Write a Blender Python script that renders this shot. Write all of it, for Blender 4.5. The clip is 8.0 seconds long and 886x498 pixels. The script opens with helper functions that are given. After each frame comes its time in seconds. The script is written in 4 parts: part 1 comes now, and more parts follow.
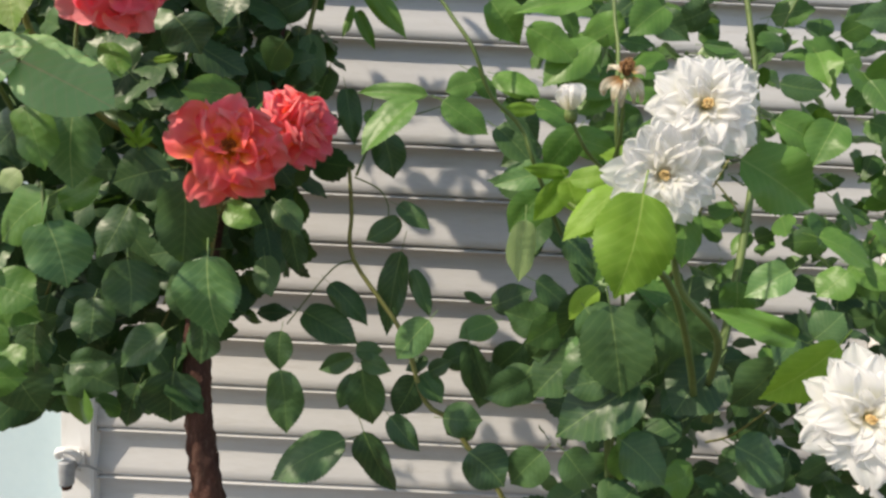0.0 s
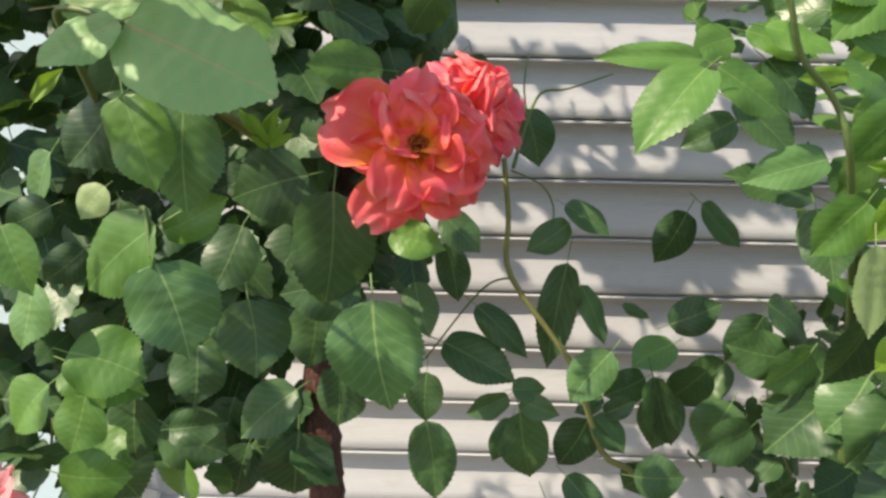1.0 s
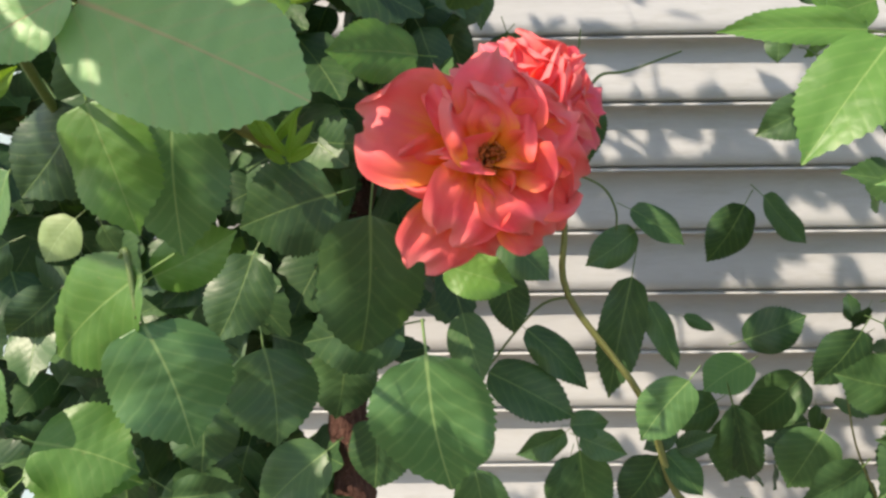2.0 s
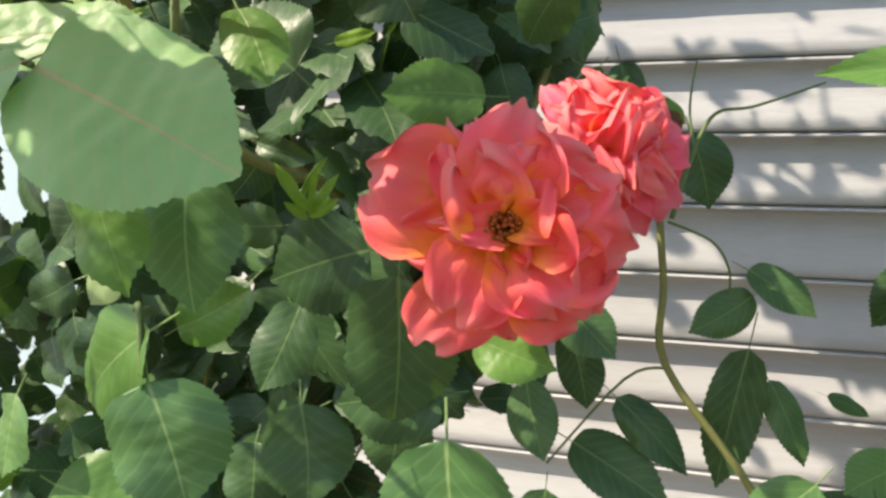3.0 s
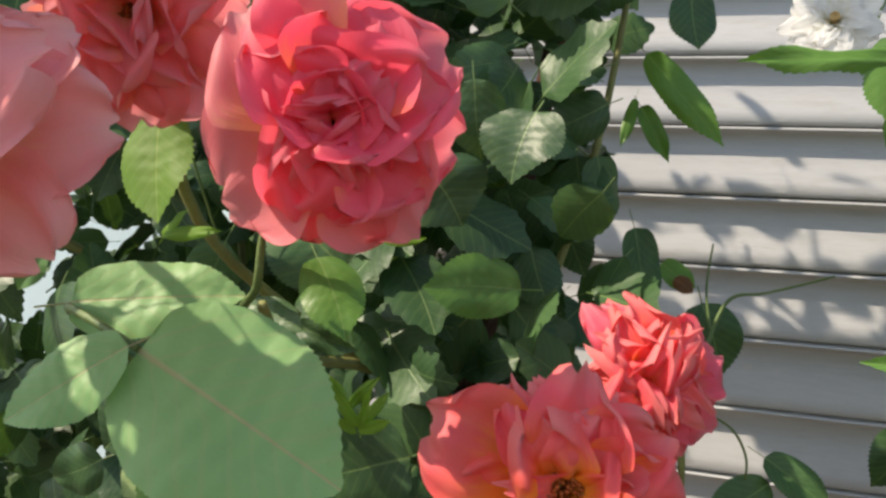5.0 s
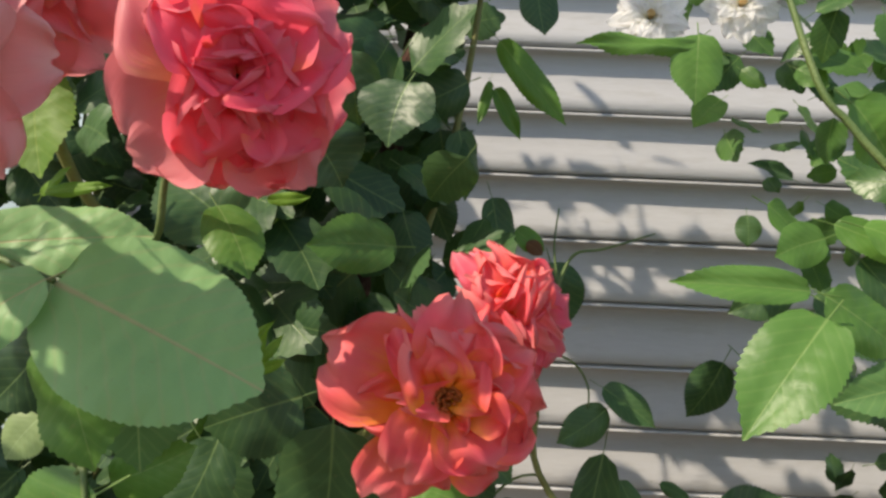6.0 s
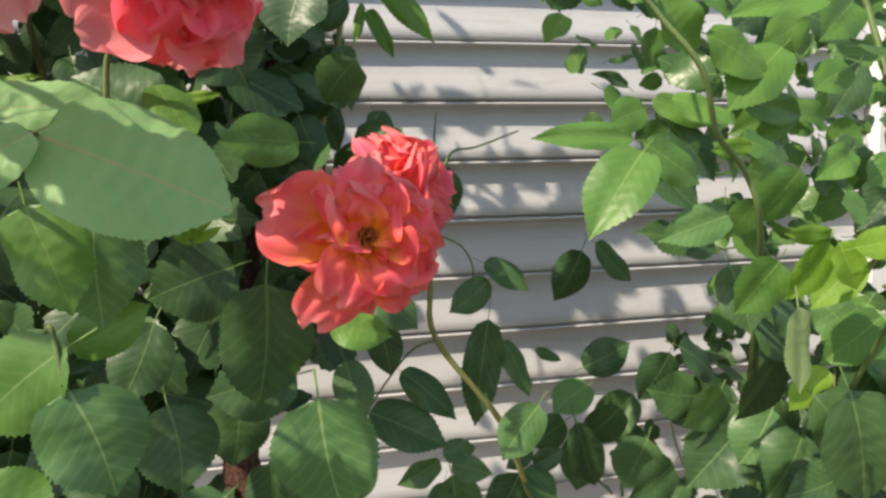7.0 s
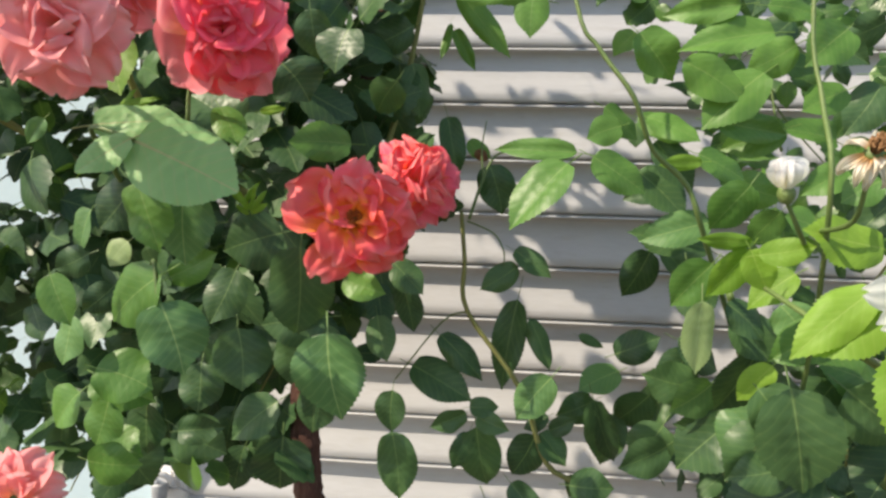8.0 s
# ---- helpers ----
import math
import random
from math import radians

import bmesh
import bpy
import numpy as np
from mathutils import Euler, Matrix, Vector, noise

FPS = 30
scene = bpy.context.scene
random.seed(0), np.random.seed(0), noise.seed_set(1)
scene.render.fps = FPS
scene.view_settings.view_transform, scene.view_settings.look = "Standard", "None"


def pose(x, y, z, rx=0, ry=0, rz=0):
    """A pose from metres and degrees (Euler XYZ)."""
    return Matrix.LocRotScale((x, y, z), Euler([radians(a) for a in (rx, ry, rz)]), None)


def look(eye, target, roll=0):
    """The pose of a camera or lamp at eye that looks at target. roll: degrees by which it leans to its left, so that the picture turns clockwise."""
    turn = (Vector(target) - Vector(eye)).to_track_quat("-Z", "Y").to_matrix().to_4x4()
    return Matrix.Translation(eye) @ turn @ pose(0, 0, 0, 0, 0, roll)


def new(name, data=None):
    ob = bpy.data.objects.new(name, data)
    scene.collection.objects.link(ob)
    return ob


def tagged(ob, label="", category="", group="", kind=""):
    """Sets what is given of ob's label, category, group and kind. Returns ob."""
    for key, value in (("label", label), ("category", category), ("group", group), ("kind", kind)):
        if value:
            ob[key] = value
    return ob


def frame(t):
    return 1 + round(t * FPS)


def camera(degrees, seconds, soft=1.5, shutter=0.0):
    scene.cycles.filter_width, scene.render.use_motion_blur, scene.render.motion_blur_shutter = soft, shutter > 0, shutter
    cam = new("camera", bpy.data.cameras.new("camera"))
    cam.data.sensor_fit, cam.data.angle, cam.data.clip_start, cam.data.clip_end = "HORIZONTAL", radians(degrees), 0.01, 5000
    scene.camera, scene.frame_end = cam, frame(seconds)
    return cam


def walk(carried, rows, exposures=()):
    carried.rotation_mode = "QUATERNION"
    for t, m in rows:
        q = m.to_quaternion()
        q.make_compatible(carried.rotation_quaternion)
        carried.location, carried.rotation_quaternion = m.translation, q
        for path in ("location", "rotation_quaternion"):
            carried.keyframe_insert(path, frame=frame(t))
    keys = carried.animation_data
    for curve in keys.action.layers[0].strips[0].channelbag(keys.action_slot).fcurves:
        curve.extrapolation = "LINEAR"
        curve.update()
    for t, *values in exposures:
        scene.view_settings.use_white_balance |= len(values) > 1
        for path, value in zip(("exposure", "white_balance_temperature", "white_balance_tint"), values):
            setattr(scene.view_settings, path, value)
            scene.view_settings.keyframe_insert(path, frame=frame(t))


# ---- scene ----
cam = camera(69.7, 8.0, 2.7)
PATH = [
    (0, (-0.005, 0.027, 1.413), (0.007, 2.018, 1.221), 2.8),
    (0.5, (-0.107, 0.136, 1.431), (-0.074, 2.126, 1.227), 1.8),
    (1, (-0.153, 0.189, 1.433), (-0.178, 2.167, 1.136), 1.1),
    (1.2, (-0.171, 0.211, 1.432), (-0.15, 2.184, 1.106), -0.1),
    (2.3, (-0.188, 0.29, 1.455), (-0.262, 2.258, 1.107), -1.1),
    (2.5, (-0.169, 0.297, 1.46), (-0.369, 2.263, 1.149), 0.3),
    (3, (-0.138, 0.32, 1.46), (-0.643, 2.233, 1.172), 0.2),
    (3.5, (-0.132, 0.322, 1.466), (-0.681, 2.228, 1.211), 1.0),
    (4, (-0.14, 0.315, 1.487), (-0.665, 2.238, 1.328), 1.9),
    (4.5, (-0.164, 0.317, 1.517), (-0.644, 2.257, 1.449), 2.6),
    (4.7, (-0.168, 0.315, 1.523), (-0.642, 2.257, 1.462), 3.2),
    (5.8, (-0.168, 0.282, 1.515), (-0.343, 2.273, 1.448), 2.6),
    (6, (-0.174, 0.274, 1.506), (-0.188, 2.273, 1.433), 2.5),
    (6.5, (-0.198, 0.245, 1.486), (0.003, 2.229, 1.336), 0.3),
    (7, (-0.195, 0.21, 1.466), (0.187, 2.161, 1.242), -1.3),
    (7.5, (-0.113, 0.149, 1.474), (0.122, 2.119, 1.225), -2.3),
    (8, (-0.075, 0.094, 1.471), (-0.234, 2.073, 1.224), 1.4),
]
walk(cam, [(t, look(eye, target, roll)) for t, eye, target, roll in PATH], [(0, 0.66, 7700, 10), (0.5, 0.95, 7700, 10), (1, 1.05, 7700, 10), (2.5, 1.2, 7700, 10), (3.5, 1.25, 7700, 10), (4.5, 1.0, 7700, 10), (6, 0.66, 7700, 10), (7, 0.93, 7700, 10), (8, 0.95, 7700, 10)])

# ---- light ----
SUN_WAY = Vector((0.59, 0.27, -0.76)).normalized()
world = bpy.data.worlds.new("sky")
scene.world = world
world.use_nodes = True
sky = world.node_tree.nodes.new("ShaderNodeTexSky")
sky.sky_type = "NISHITA"
sky.sun_disc = False
sky.sun_elevation = math.asin(-SUN_WAY.z)
sky.sun_rotation = math.atan2(-SUN_WAY.x, -SUN_WAY.y)
world.node_tree.links.new(sky.outputs[0], world.node_tree.nodes["Background"].inputs[0])
world.node_tree.nodes["Background"].inputs[1].default_value = 0.15
sun_data = bpy.data.lights.new("sun", "SUN")
sun_data.energy, sun_data.angle, sun_data.color = 3.5, radians(0.5), (1.0, 0.94, 0.85)
sun = new("sun", sun_data)
sun.matrix_world = look((0, 0, 6), Vector((0, 0, 6)) + SUN_WAY)


# ---- materials ----
def material(name):
    m = bpy.data.materials.new(name)
    m.use_nodes = True
    nt = m.node_tree
    return m, nt, nt.nodes["Principled BSDF"], nt.nodes["Material Output"]


def node(nt, kind, **inputs):
    n = nt.nodes.new(kind)
    for key, value in inputs.items():
        n.inputs[key.replace("_", " ")].default_value = value
    return n


def math_node(nt, op, a, b=None):
    n = nt.nodes.new("ShaderNodeMath")
    n.operation = op
    for i, v in enumerate((a, b)):
        if v is None:
            continue
        if isinstance(v, (int, float)):
            n.inputs[i].default_value = v
        else:
            nt.links.new(v, n.inputs[i])
    return n.outputs[0]


def mix_colour(nt, fac, a, b, blend="MIX"):
    n = nt.nodes.new("ShaderNodeMix")
    n.data_type, n.blend_type = "RGBA", blend
    for sock, v in ((n.inputs[0], fac), (n.inputs[6], a), (n.inputs[7], b)):
        if isinstance(v, (int, float)):
            sock.default_value = v
        elif isinstance(v, tuple):
            sock.default_value = (*v, 1)
        else:
            nt.links.new(v, sock)
    return n.outputs[2]


def ramp(nt, value, lo, hi):
    n = nt.nodes.new("ShaderNodeMapRange")
    nt.links.new(value, n.inputs[0])
    n.inputs[1].default_value, n.inputs[2].default_value = lo, hi
    return n.outputs[0]


def leaf_material(name, dark, light, vein, rough, glow, per_island=False, veined=0.15):
    """Rose leaf: midrib and side veins, blotches, waxy gloss, light passing through."""
    m, nt, bsdf, out = material(name)
    uv = nt.nodes.new("ShaderNodeUVMap")
    xyz = nt.nodes.new("ShaderNodeSeparateXYZ")
    nt.links.new(uv.outputs[0], xyz.inputs[0])
    side = math_node(nt, "ABSOLUTE", math_node(nt, "SUBTRACT", xyz.outputs[0], 0.5))
    thick = math_node(nt, "MULTIPLY", side, math_node(nt, "ADD", 0.75, math_node(nt, "MULTIPLY", xyz.outputs[1], 1.4)))
    rib = math_node(nt, "SUBTRACT", 1.0, ramp(nt, thick, 0.006, 0.02))
    rnd = nt.nodes.new("ShaderNodeNewGeometry").outputs["Random Per Island"] if per_island else nt.nodes.new("ShaderNodeObjectInfo").outputs["Random"]
    place = nt.nodes.new("ShaderNodeNewGeometry").outputs["Position"]
    blotch = node(nt, "ShaderNodeTexNoise", Scale=60.0, Detail=3.0)
    fine = node(nt, "ShaderNodeTexNoise", Scale=420.0, Detail=2.0)
    nt.links.new(place, blotch.inputs["Vector"])
    nt.links.new(place, fine.inputs["Vector"])
    slant = math_node(nt, "SUBTRACT", xyz.outputs[1], math_node(nt, "MULTIPLY", math_node(nt, "POWER", side, 0.8), 0.62))
    wave = math_node(nt, "PINGPONG", math_node(nt, "MULTIPLY", math_node(nt, "ADD", slant, math_node(nt, "MULTIPLY", blotch.outputs[0], 0.11)), 8.0), 0.5)
    veins = math_node(nt, "SUBTRACT", 1.0, ramp(nt, wave, 0.0, 0.16))
    tone = math_node(nt, "ADD", math_node(nt, "MULTIPLY", rnd, 0.75), math_node(nt, "MULTIPLY", ramp(nt, blotch.outputs[0], 0.35, 0.7), 0.3))
    base = mix_colour(nt, tone, dark, light)
    base = mix_colour(nt, math_node(nt, "MULTIPLY", veins, veined), base, vein)
    base = mix_colour(nt, math_node(nt, "MULTIPLY", rib, 0.7), base, vein)
    spots = ramp(nt, fine.outputs[0], 0.66, 0.78)
    base = mix_colour(nt, math_node(nt, "MULTIPLY", spots, 0.25), base, (0.22, 0.2, 0.09))
    nt.links.new(base, bsdf.inputs["Base Color"])
    bsdf.inputs["Roughness"].default_value = rough
    bsdf.inputs["Specular IOR Level"].default_value = 0.35
    quilt = math_node(nt, "SINE", math_node(nt, "MULTIPLY", wave, 3.1416))
    height = math_node(nt, "ADD", math_node(nt, "MULTIPLY", quilt, 0.12), math_node(nt, "MULTIPLY", fine.outputs[0], 0.25))
    pucker = node(nt, "ShaderNodeTexNoise", Scale=170.0, Detail=2.0)
    nt.links.new(place, pucker.inputs["Vector"])
    height = math_node(nt, "ADD", height, math_node(nt, "MULTIPLY", blotch.outputs[0], 1.3))
    height = math_node(nt, "ADD", height, math_node(nt, "MULTIPLY", pucker.outputs[0], 0.5))
    height = math_node(nt, "SUBTRACT", height, math_node(nt, "MULTIPLY", rib, 0.25))
    bump = node(nt, "ShaderNodeBump", Strength=0.42, Distance=0.001)
    nt.links.new(height, bump.inputs["Height"])
    nt.links.new(bump.outputs[0], bsdf.inputs["Normal"])
    through_leaf = nt.nodes.new("ShaderNodeBsdfTranslucent")
    nt.links.new(mix_colour(nt, 1.0, base, (1.5, 1.55, 0.55), "MULTIPLY"), through_leaf.inputs[0])
    both = nt.nodes.new("ShaderNodeMixShader")
    both.inputs[0].default_value = glow
    nt.links.new(bsdf.outputs[0], both.inputs[1])
    nt.links.new(through_leaf.outputs[0], both.inputs[2])
    nt.links.new(both.outputs[0], out.inputs[0])
    return m


def petal_material(name, tip, middle, base_colour, glow=0.3, reach=0.6):
    """Petal: colour runs from base to tip, fine lengthwise streaks, soft sheen."""
    m, nt, bsdf, out = material(name)
    uv = nt.nodes.new("ShaderNodeUVMap")
    xyz = nt.nodes.new("ShaderNodeSeparateXYZ")
    nt.links.new(uv.outputs[0], xyz.inputs[0])
    stretch = node(nt, "ShaderNodeMapping", Scale=(34.0, 2.5, 1.0))
    nt.links.new(uv.outputs[0], stretch.inputs[0])
    streak = node(nt, "ShaderNodeTexNoise", Scale=1.0, Detail=3.0)
    nt.links.new(stretch.outputs[0], streak.inputs["Vector"])
    cloud = node(nt, "ShaderNodeTexNoise", Scale=70.0, Detail=2.0)
    nt.links.new(nt.nodes.new("ShaderNodeNewGeometry").outputs["Position"], cloud.inputs["Vector"])
    rnd = nt.nodes.new("ShaderNodeObjectInfo").outputs["Random"]
    v = math_node(nt, "ADD", xyz.outputs[1], math_node(nt, "MULTIPLY", math_node(nt, "SUBTRACT", streak.outputs[0], 0.5), 0.3))
    v = math_node(nt, "ADD", v, math_node(nt, "MULTIPLY", math_node(nt, "SUBTRACT", rnd, 0.5), 0.22))
    col = mix_colour(nt, ramp(nt, v, 0.16, reach), base_colour, middle)
    col = mix_colour(nt, ramp(nt, v, 0.45, 0.95), col, tip)
    pale = tuple(min(1.0, c * 0.6 + 0.25) for c in middle)
    col = mix_colour(nt, math_node(nt, "MULTIPLY", ramp(nt, cloud.outputs[0], 0.45, 0.75), 0.14), col, pale)
    # pale petal edge, with the curled rim's highlight put into its colour
    rim = math_node(nt, "MULTIPLY", ramp(nt, xyz.outputs[1], 0.84, 1.0), 0.5)
    col = mix_colour(nt, rim, col, pale)
    nt.links.new(col, bsdf.inputs["Base Color"])
    bsdf.inputs["Roughness"].default_value = 0.55
    bsdf.inputs["Specular IOR Level"].default_value = 0.3
    bump = node(nt, "ShaderNodeBump", Strength=0.3, Distance=0.001)
    nt.links.new(math_node(nt, "ADD", streak.outputs[0], math_node(nt, "MULTIPLY", cloud.outputs[0], 1.4)), bump.inputs["Height"])
    nt.links.new(bump.outputs[0], bsdf.inputs["Normal"])
    thin = nt.nodes.new("ShaderNodeBsdfTranslucent")
    nt.links.new(col, thin.inputs[0])
    both = nt.nodes.new("ShaderNodeMixShader")
    both.inputs[0].default_value = glow
    nt.links.new(bsdf.outputs[0], both.inputs[1])
    nt.links.new(thin.outputs[0], both.inputs[2])
    nt.links.new(both.outputs[0], out.inputs[0])
    return m


def rough_material(name, a, b, rough, scale, relief=0.001, stretch=(1, 1, 1), dirt=None, spec=0.4):
    """Two-tone noise at two scales with relief; dirt adds sparse stains."""
    m, nt, bsdf, out = material(name)
    place = nt.nodes.new("ShaderNodeNewGeometry").outputs["Position"]
    mapping = node(nt, "ShaderNodeMapping", Scale=stretch)
    nt.links.new(place, mapping.inputs[0])
    large = node(nt, "ShaderNodeTexNoise", Scale=scale, Detail=4.0)
    small = node(nt, "ShaderNodeTexNoise", Scale=scale * 14, Detail=3.0)
    for n in (large, small):
        nt.links.new(mapping.outputs[0], n.inputs["Vector"])
    tone = math_node(nt, "ADD", math_node(nt, "MULTIPLY", ramp(nt, large.outputs[0], 0.3, 0.7), 0.6), math_node(nt, "MULTIPLY", ramp(nt, small.outputs[0], 0.3, 0.7), 0.4))
    col = mix_colour(nt, tone, a, b)
    if dirt:
        stain = node(nt, "ShaderNodeTexNoise", Scale=scale * 4, Detail=6.0, Roughness=0.7)
        nt.links.new(mapping.outputs[0], stain.inputs["Vector"])
        col = mix_colour(nt, math_node(nt, "MULTIPLY", ramp(nt, stain.outputs[0], 0.53, 0.74), 0.5), col, dirt)
    nt.links.new(col, bsdf.inputs["Base Color"])
    bsdf.inputs["Roughness"].default_value = rough
    bsdf.inputs["Specular IOR Level"].default_value = spec
    bump = node(nt, "ShaderNodeBump", Strength=0.5, Distance=relief)
    nt.links.new(small.outputs[0], bump.inputs["Height"])
    nt.links.new(bump.outputs[0], bsdf.inputs["Normal"])
    return m


LEAF_TONES = {
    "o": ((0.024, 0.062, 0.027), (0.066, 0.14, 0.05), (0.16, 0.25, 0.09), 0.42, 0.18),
    "g": ((0.065, 0.155, 0.055), (0.115, 0.235, 0.08), (0.26, 0.38, 0.15), 0.38, 0.22),
    "m": ((0.065, 0.16, 0.036), (0.12, 0.255, 0.052), (0.2, 0.31, 0.1), 0.42, 0.28),
    "y": ((0.12, 0.25, 0.03), (0.22, 0.38, 0.055), (0.32, 0.45, 0.12), 0.55, 0.42),
    "k": ((0.185, 0.35, 0.135), (0.22, 0.40, 0.16), (0.42, 0.33, 0.19), 0.48, 0.25),
    "b": ((0.10, 0.04, 0.02), (0.28, 0.12, 0.06), (0.3, 0.18, 0.1), 0.7, 0.2),
    "p": ((0.22, 0.32, 0.13), (0.32, 0.42, 0.2), (0.4, 0.5, 0.26), 0.5, 0.35),
}
LEAF_MATS = {k: leaf_material("leaf_" + k, *v, veined=0.16 if k == "k" else 0.17) for k, v in LEAF_TONES.items()}
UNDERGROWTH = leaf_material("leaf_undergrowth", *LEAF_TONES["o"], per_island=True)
FRESH = leaf_material("leaf_fresh_undergrowth", (0.03, 0.08, 0.03), (0.10, 0.22, 0.05), (0.18, 0.29, 0.09), 0.34, 0.28, per_island=True)
CORAL = petal_material("petal_coral", (0.94, 0.125, 0.17), (0.96, 0.165, 0.085), (0.98, 0.45, 0.025), 0.36, 0.66)
PINK = petal_material("petal_pink", (0.96, 0.16, 0.24), (0.95, 0.125, 0.19), (0.95, 0.40, 0.16), 0.44)
PINK_DEEP = petal_material("petal_deep_pink", (0.95, 0.12, 0.2), (0.94, 0.085, 0.155), (0.92, 0.22, 0.08), 0.4)
PINK_SOFT = petal_material("petal_soft_pink", (0.95, 0.26, 0.31), (0.95, 0.25, 0.27), (0.95, 0.52, 0.26), 0.46, 0.7)
PALE_PINK = petal_material("petal_pale_pink", (0.93, 0.34, 0.36), (0.92, 0.38, 0.36), (0.94, 0.6, 0.4), 0.42)
WHITE = petal_material("petal_white", (0.92, 0.92, 0.93), (0.92, 0.92, 0.91), (0.90, 0.88, 0.74), 0.62)
WITHERED = petal_material("petal_withered", (0.72, 0.66, 0.52), (0.8, 0.77, 0.68), (0.5, 0.28, 0.1), 0.3)
STAMEN = rough_material("stamen", (0.30, 0.045, 0.012), (0.62, 0.19, 0.04), 0.7, 300.0)
DRY_HEART = rough_material("dry_heart", (0.16, 0.08, 0.03), (0.38, 0.2, 0.09), 0.8, 300.0)
YOLK = rough_material("white_centre", (0.55, 0.33, 0.12), (0.8, 0.62, 0.32), 0.7, 300.0)
STEM_GREEN = rough_material("stem_green", (0.07, 0.13, 0.035), (0.14, 0.19, 0.06), 0.5, 60.0)
STEM_BROWN = rough_material("stem_brown", (0.16, 0.15, 0.05), (0.23, 0.25, 0.08), 0.6, 60.0)
BARK = rough_material("bark", (0.03, 0.012, 0.009), (0.14, 0.058, 0.042), 0.85, 60.0, 0.02, (1, 1, 0.22), (0.30, 0.20, 0.15))
VINYL = rough_material("white_siding", (0.462, 0.462, 0.478), (0.522, 0.522, 0.54), 0.5, 5.0, 0.0006, (0.5, 1, 2.5), (0.36, 0.345, 0.325))
TRIM = rough_material("white_trim", (0.74, 0.74, 0.75), (0.8, 0.8, 0.81), 0.45, 6.0, 0.0005, (1, 1, 0.3), (0.55, 0.52, 0.48))
BLUE_WALL = rough_material("pale_blue_paint", (0.50, 0.64, 0.70), (0.56, 0.69, 0.74), 0.6, 4.0, 0.0008)
SOIL = rough_material("soil", (0.06, 0.045, 0.03), (0.14, 0.11, 0.08), 0.95, 6.0, 0.01)
METAL = rough_material("grey_metal", (0.25, 0.26, 0.28), (0.4, 0.42, 0.45), 0.35, 80.0)


# ---- mesh helpers ----
def mesh_object(name, verts, faces, mat, parent=None, uvs=None, smooth=True):
    me = bpy.data.meshes.new(name)
    me.from_pydata(verts, [], faces)
    if uvs:
        layer = me.uv_layers.new(name="UVMap")
        layer.data.foreach_set("uv", [c for loop in me.loops for c in uvs[loop.vertex_index]])
    me.polygons.foreach_set("use_smooth", [smooth] * len(me.polygons))
    me.materials.append(mat)
    me.update()
    ob = new(name, me)
    ob.parent = parent
    return ob


def box_data(x0, x1, y0, y1, z0, z1):
    v = [(x, y, z) for x in (x0, x1) for y in (y0, y1) for z in (z0, z1)]
    f = [(0, 1, 3, 2), (4, 6, 7, 5), (0, 4, 5, 1), (2, 3, 7, 6), (0, 2, 6, 4), (1, 5, 7, 3)]
    return v, f


def bevelled_box(name, x0, x1, y0, y1, z0, z1, mat, parent=None, bevel=0.002):
    bm = bmesh.new()
    bmesh.ops.create_cube(bm, size=1)
    for v in bm.verts:
        v.co = Vector((x0 + (v.co.x + 0.5) * (x1 - x0), y0 + (v.co.y + 0.5) * (y1 - y0), z0 + (v.co.z + 0.5) * (z1 - z0)))
    bmesh.ops.bevel(bm, geom=bm.edges[:], offset=bevel, segments=2, affect="EDGES")
    me = bpy.data.meshes.new(name)
    bm.to_mesh(me)
    bm.free()
    me.materials.append(mat)
    ob = new(name, me)
    ob.parent = parent
    return ob


def tube(name, points, r0, r1, mat, parent=None, sides=7, knobs=0.0, steps=5):
    """A tapered stem that runs smoothly through the points."""
    pts = [Vector(p) for p in points]
    path = []
    for i in range(len(pts) - 1):
        a, b, c, d = pts[max(i - 1, 0)], pts[i], pts[i + 1], pts[min(i + 2, len(pts) - 1)]
        for s in range(steps):
            t = s / steps
            path.append(0.5 * ((2 * b) + (c - a) * t + (2 * a - 5 * b + 4 * c - d) * t * t + (3 * b - a - 3 * c + d) * t ** 3))
    path.append(pts[-1])
    verts, faces = [], []
    for i, p in enumerate(path):
        way = (path[min(i + 1, len(path) - 1)] - path[max(i - 1, 0)]).normalized()
        across = way.cross(Vector((0.3, 0.9, 0.2))).normalized()
        up = way.cross(across)
        r = r0 + (r1 - r0) * i / (len(path) - 1)
        for k in range(sides):
            a = 2 * math.pi * k / sides
            around = Vector((math.cos(a), math.sin(a), 0))
            w = r * (1 + knobs * 0.6 * noise.noise(p * 60 + around * 1.3) + knobs * 0.6 * noise.noise(p * 150 + around * 3.5))
            verts.append(p + (across * math.cos(a) + up * math.sin(a)) * w)
    for i in range(len(path) - 1):
        for k in range(sides):
            a, b = i * sides + k, i * sides + (k + 1) % sides
            faces.append((a, b, b + sides, a + sides))
    faces.append(tuple(range(sides))[::-1])
    faces.append(tuple(len(verts) - sides + k for k in range(sides)))
    return mesh_object(name, verts, faces, mat, parent)


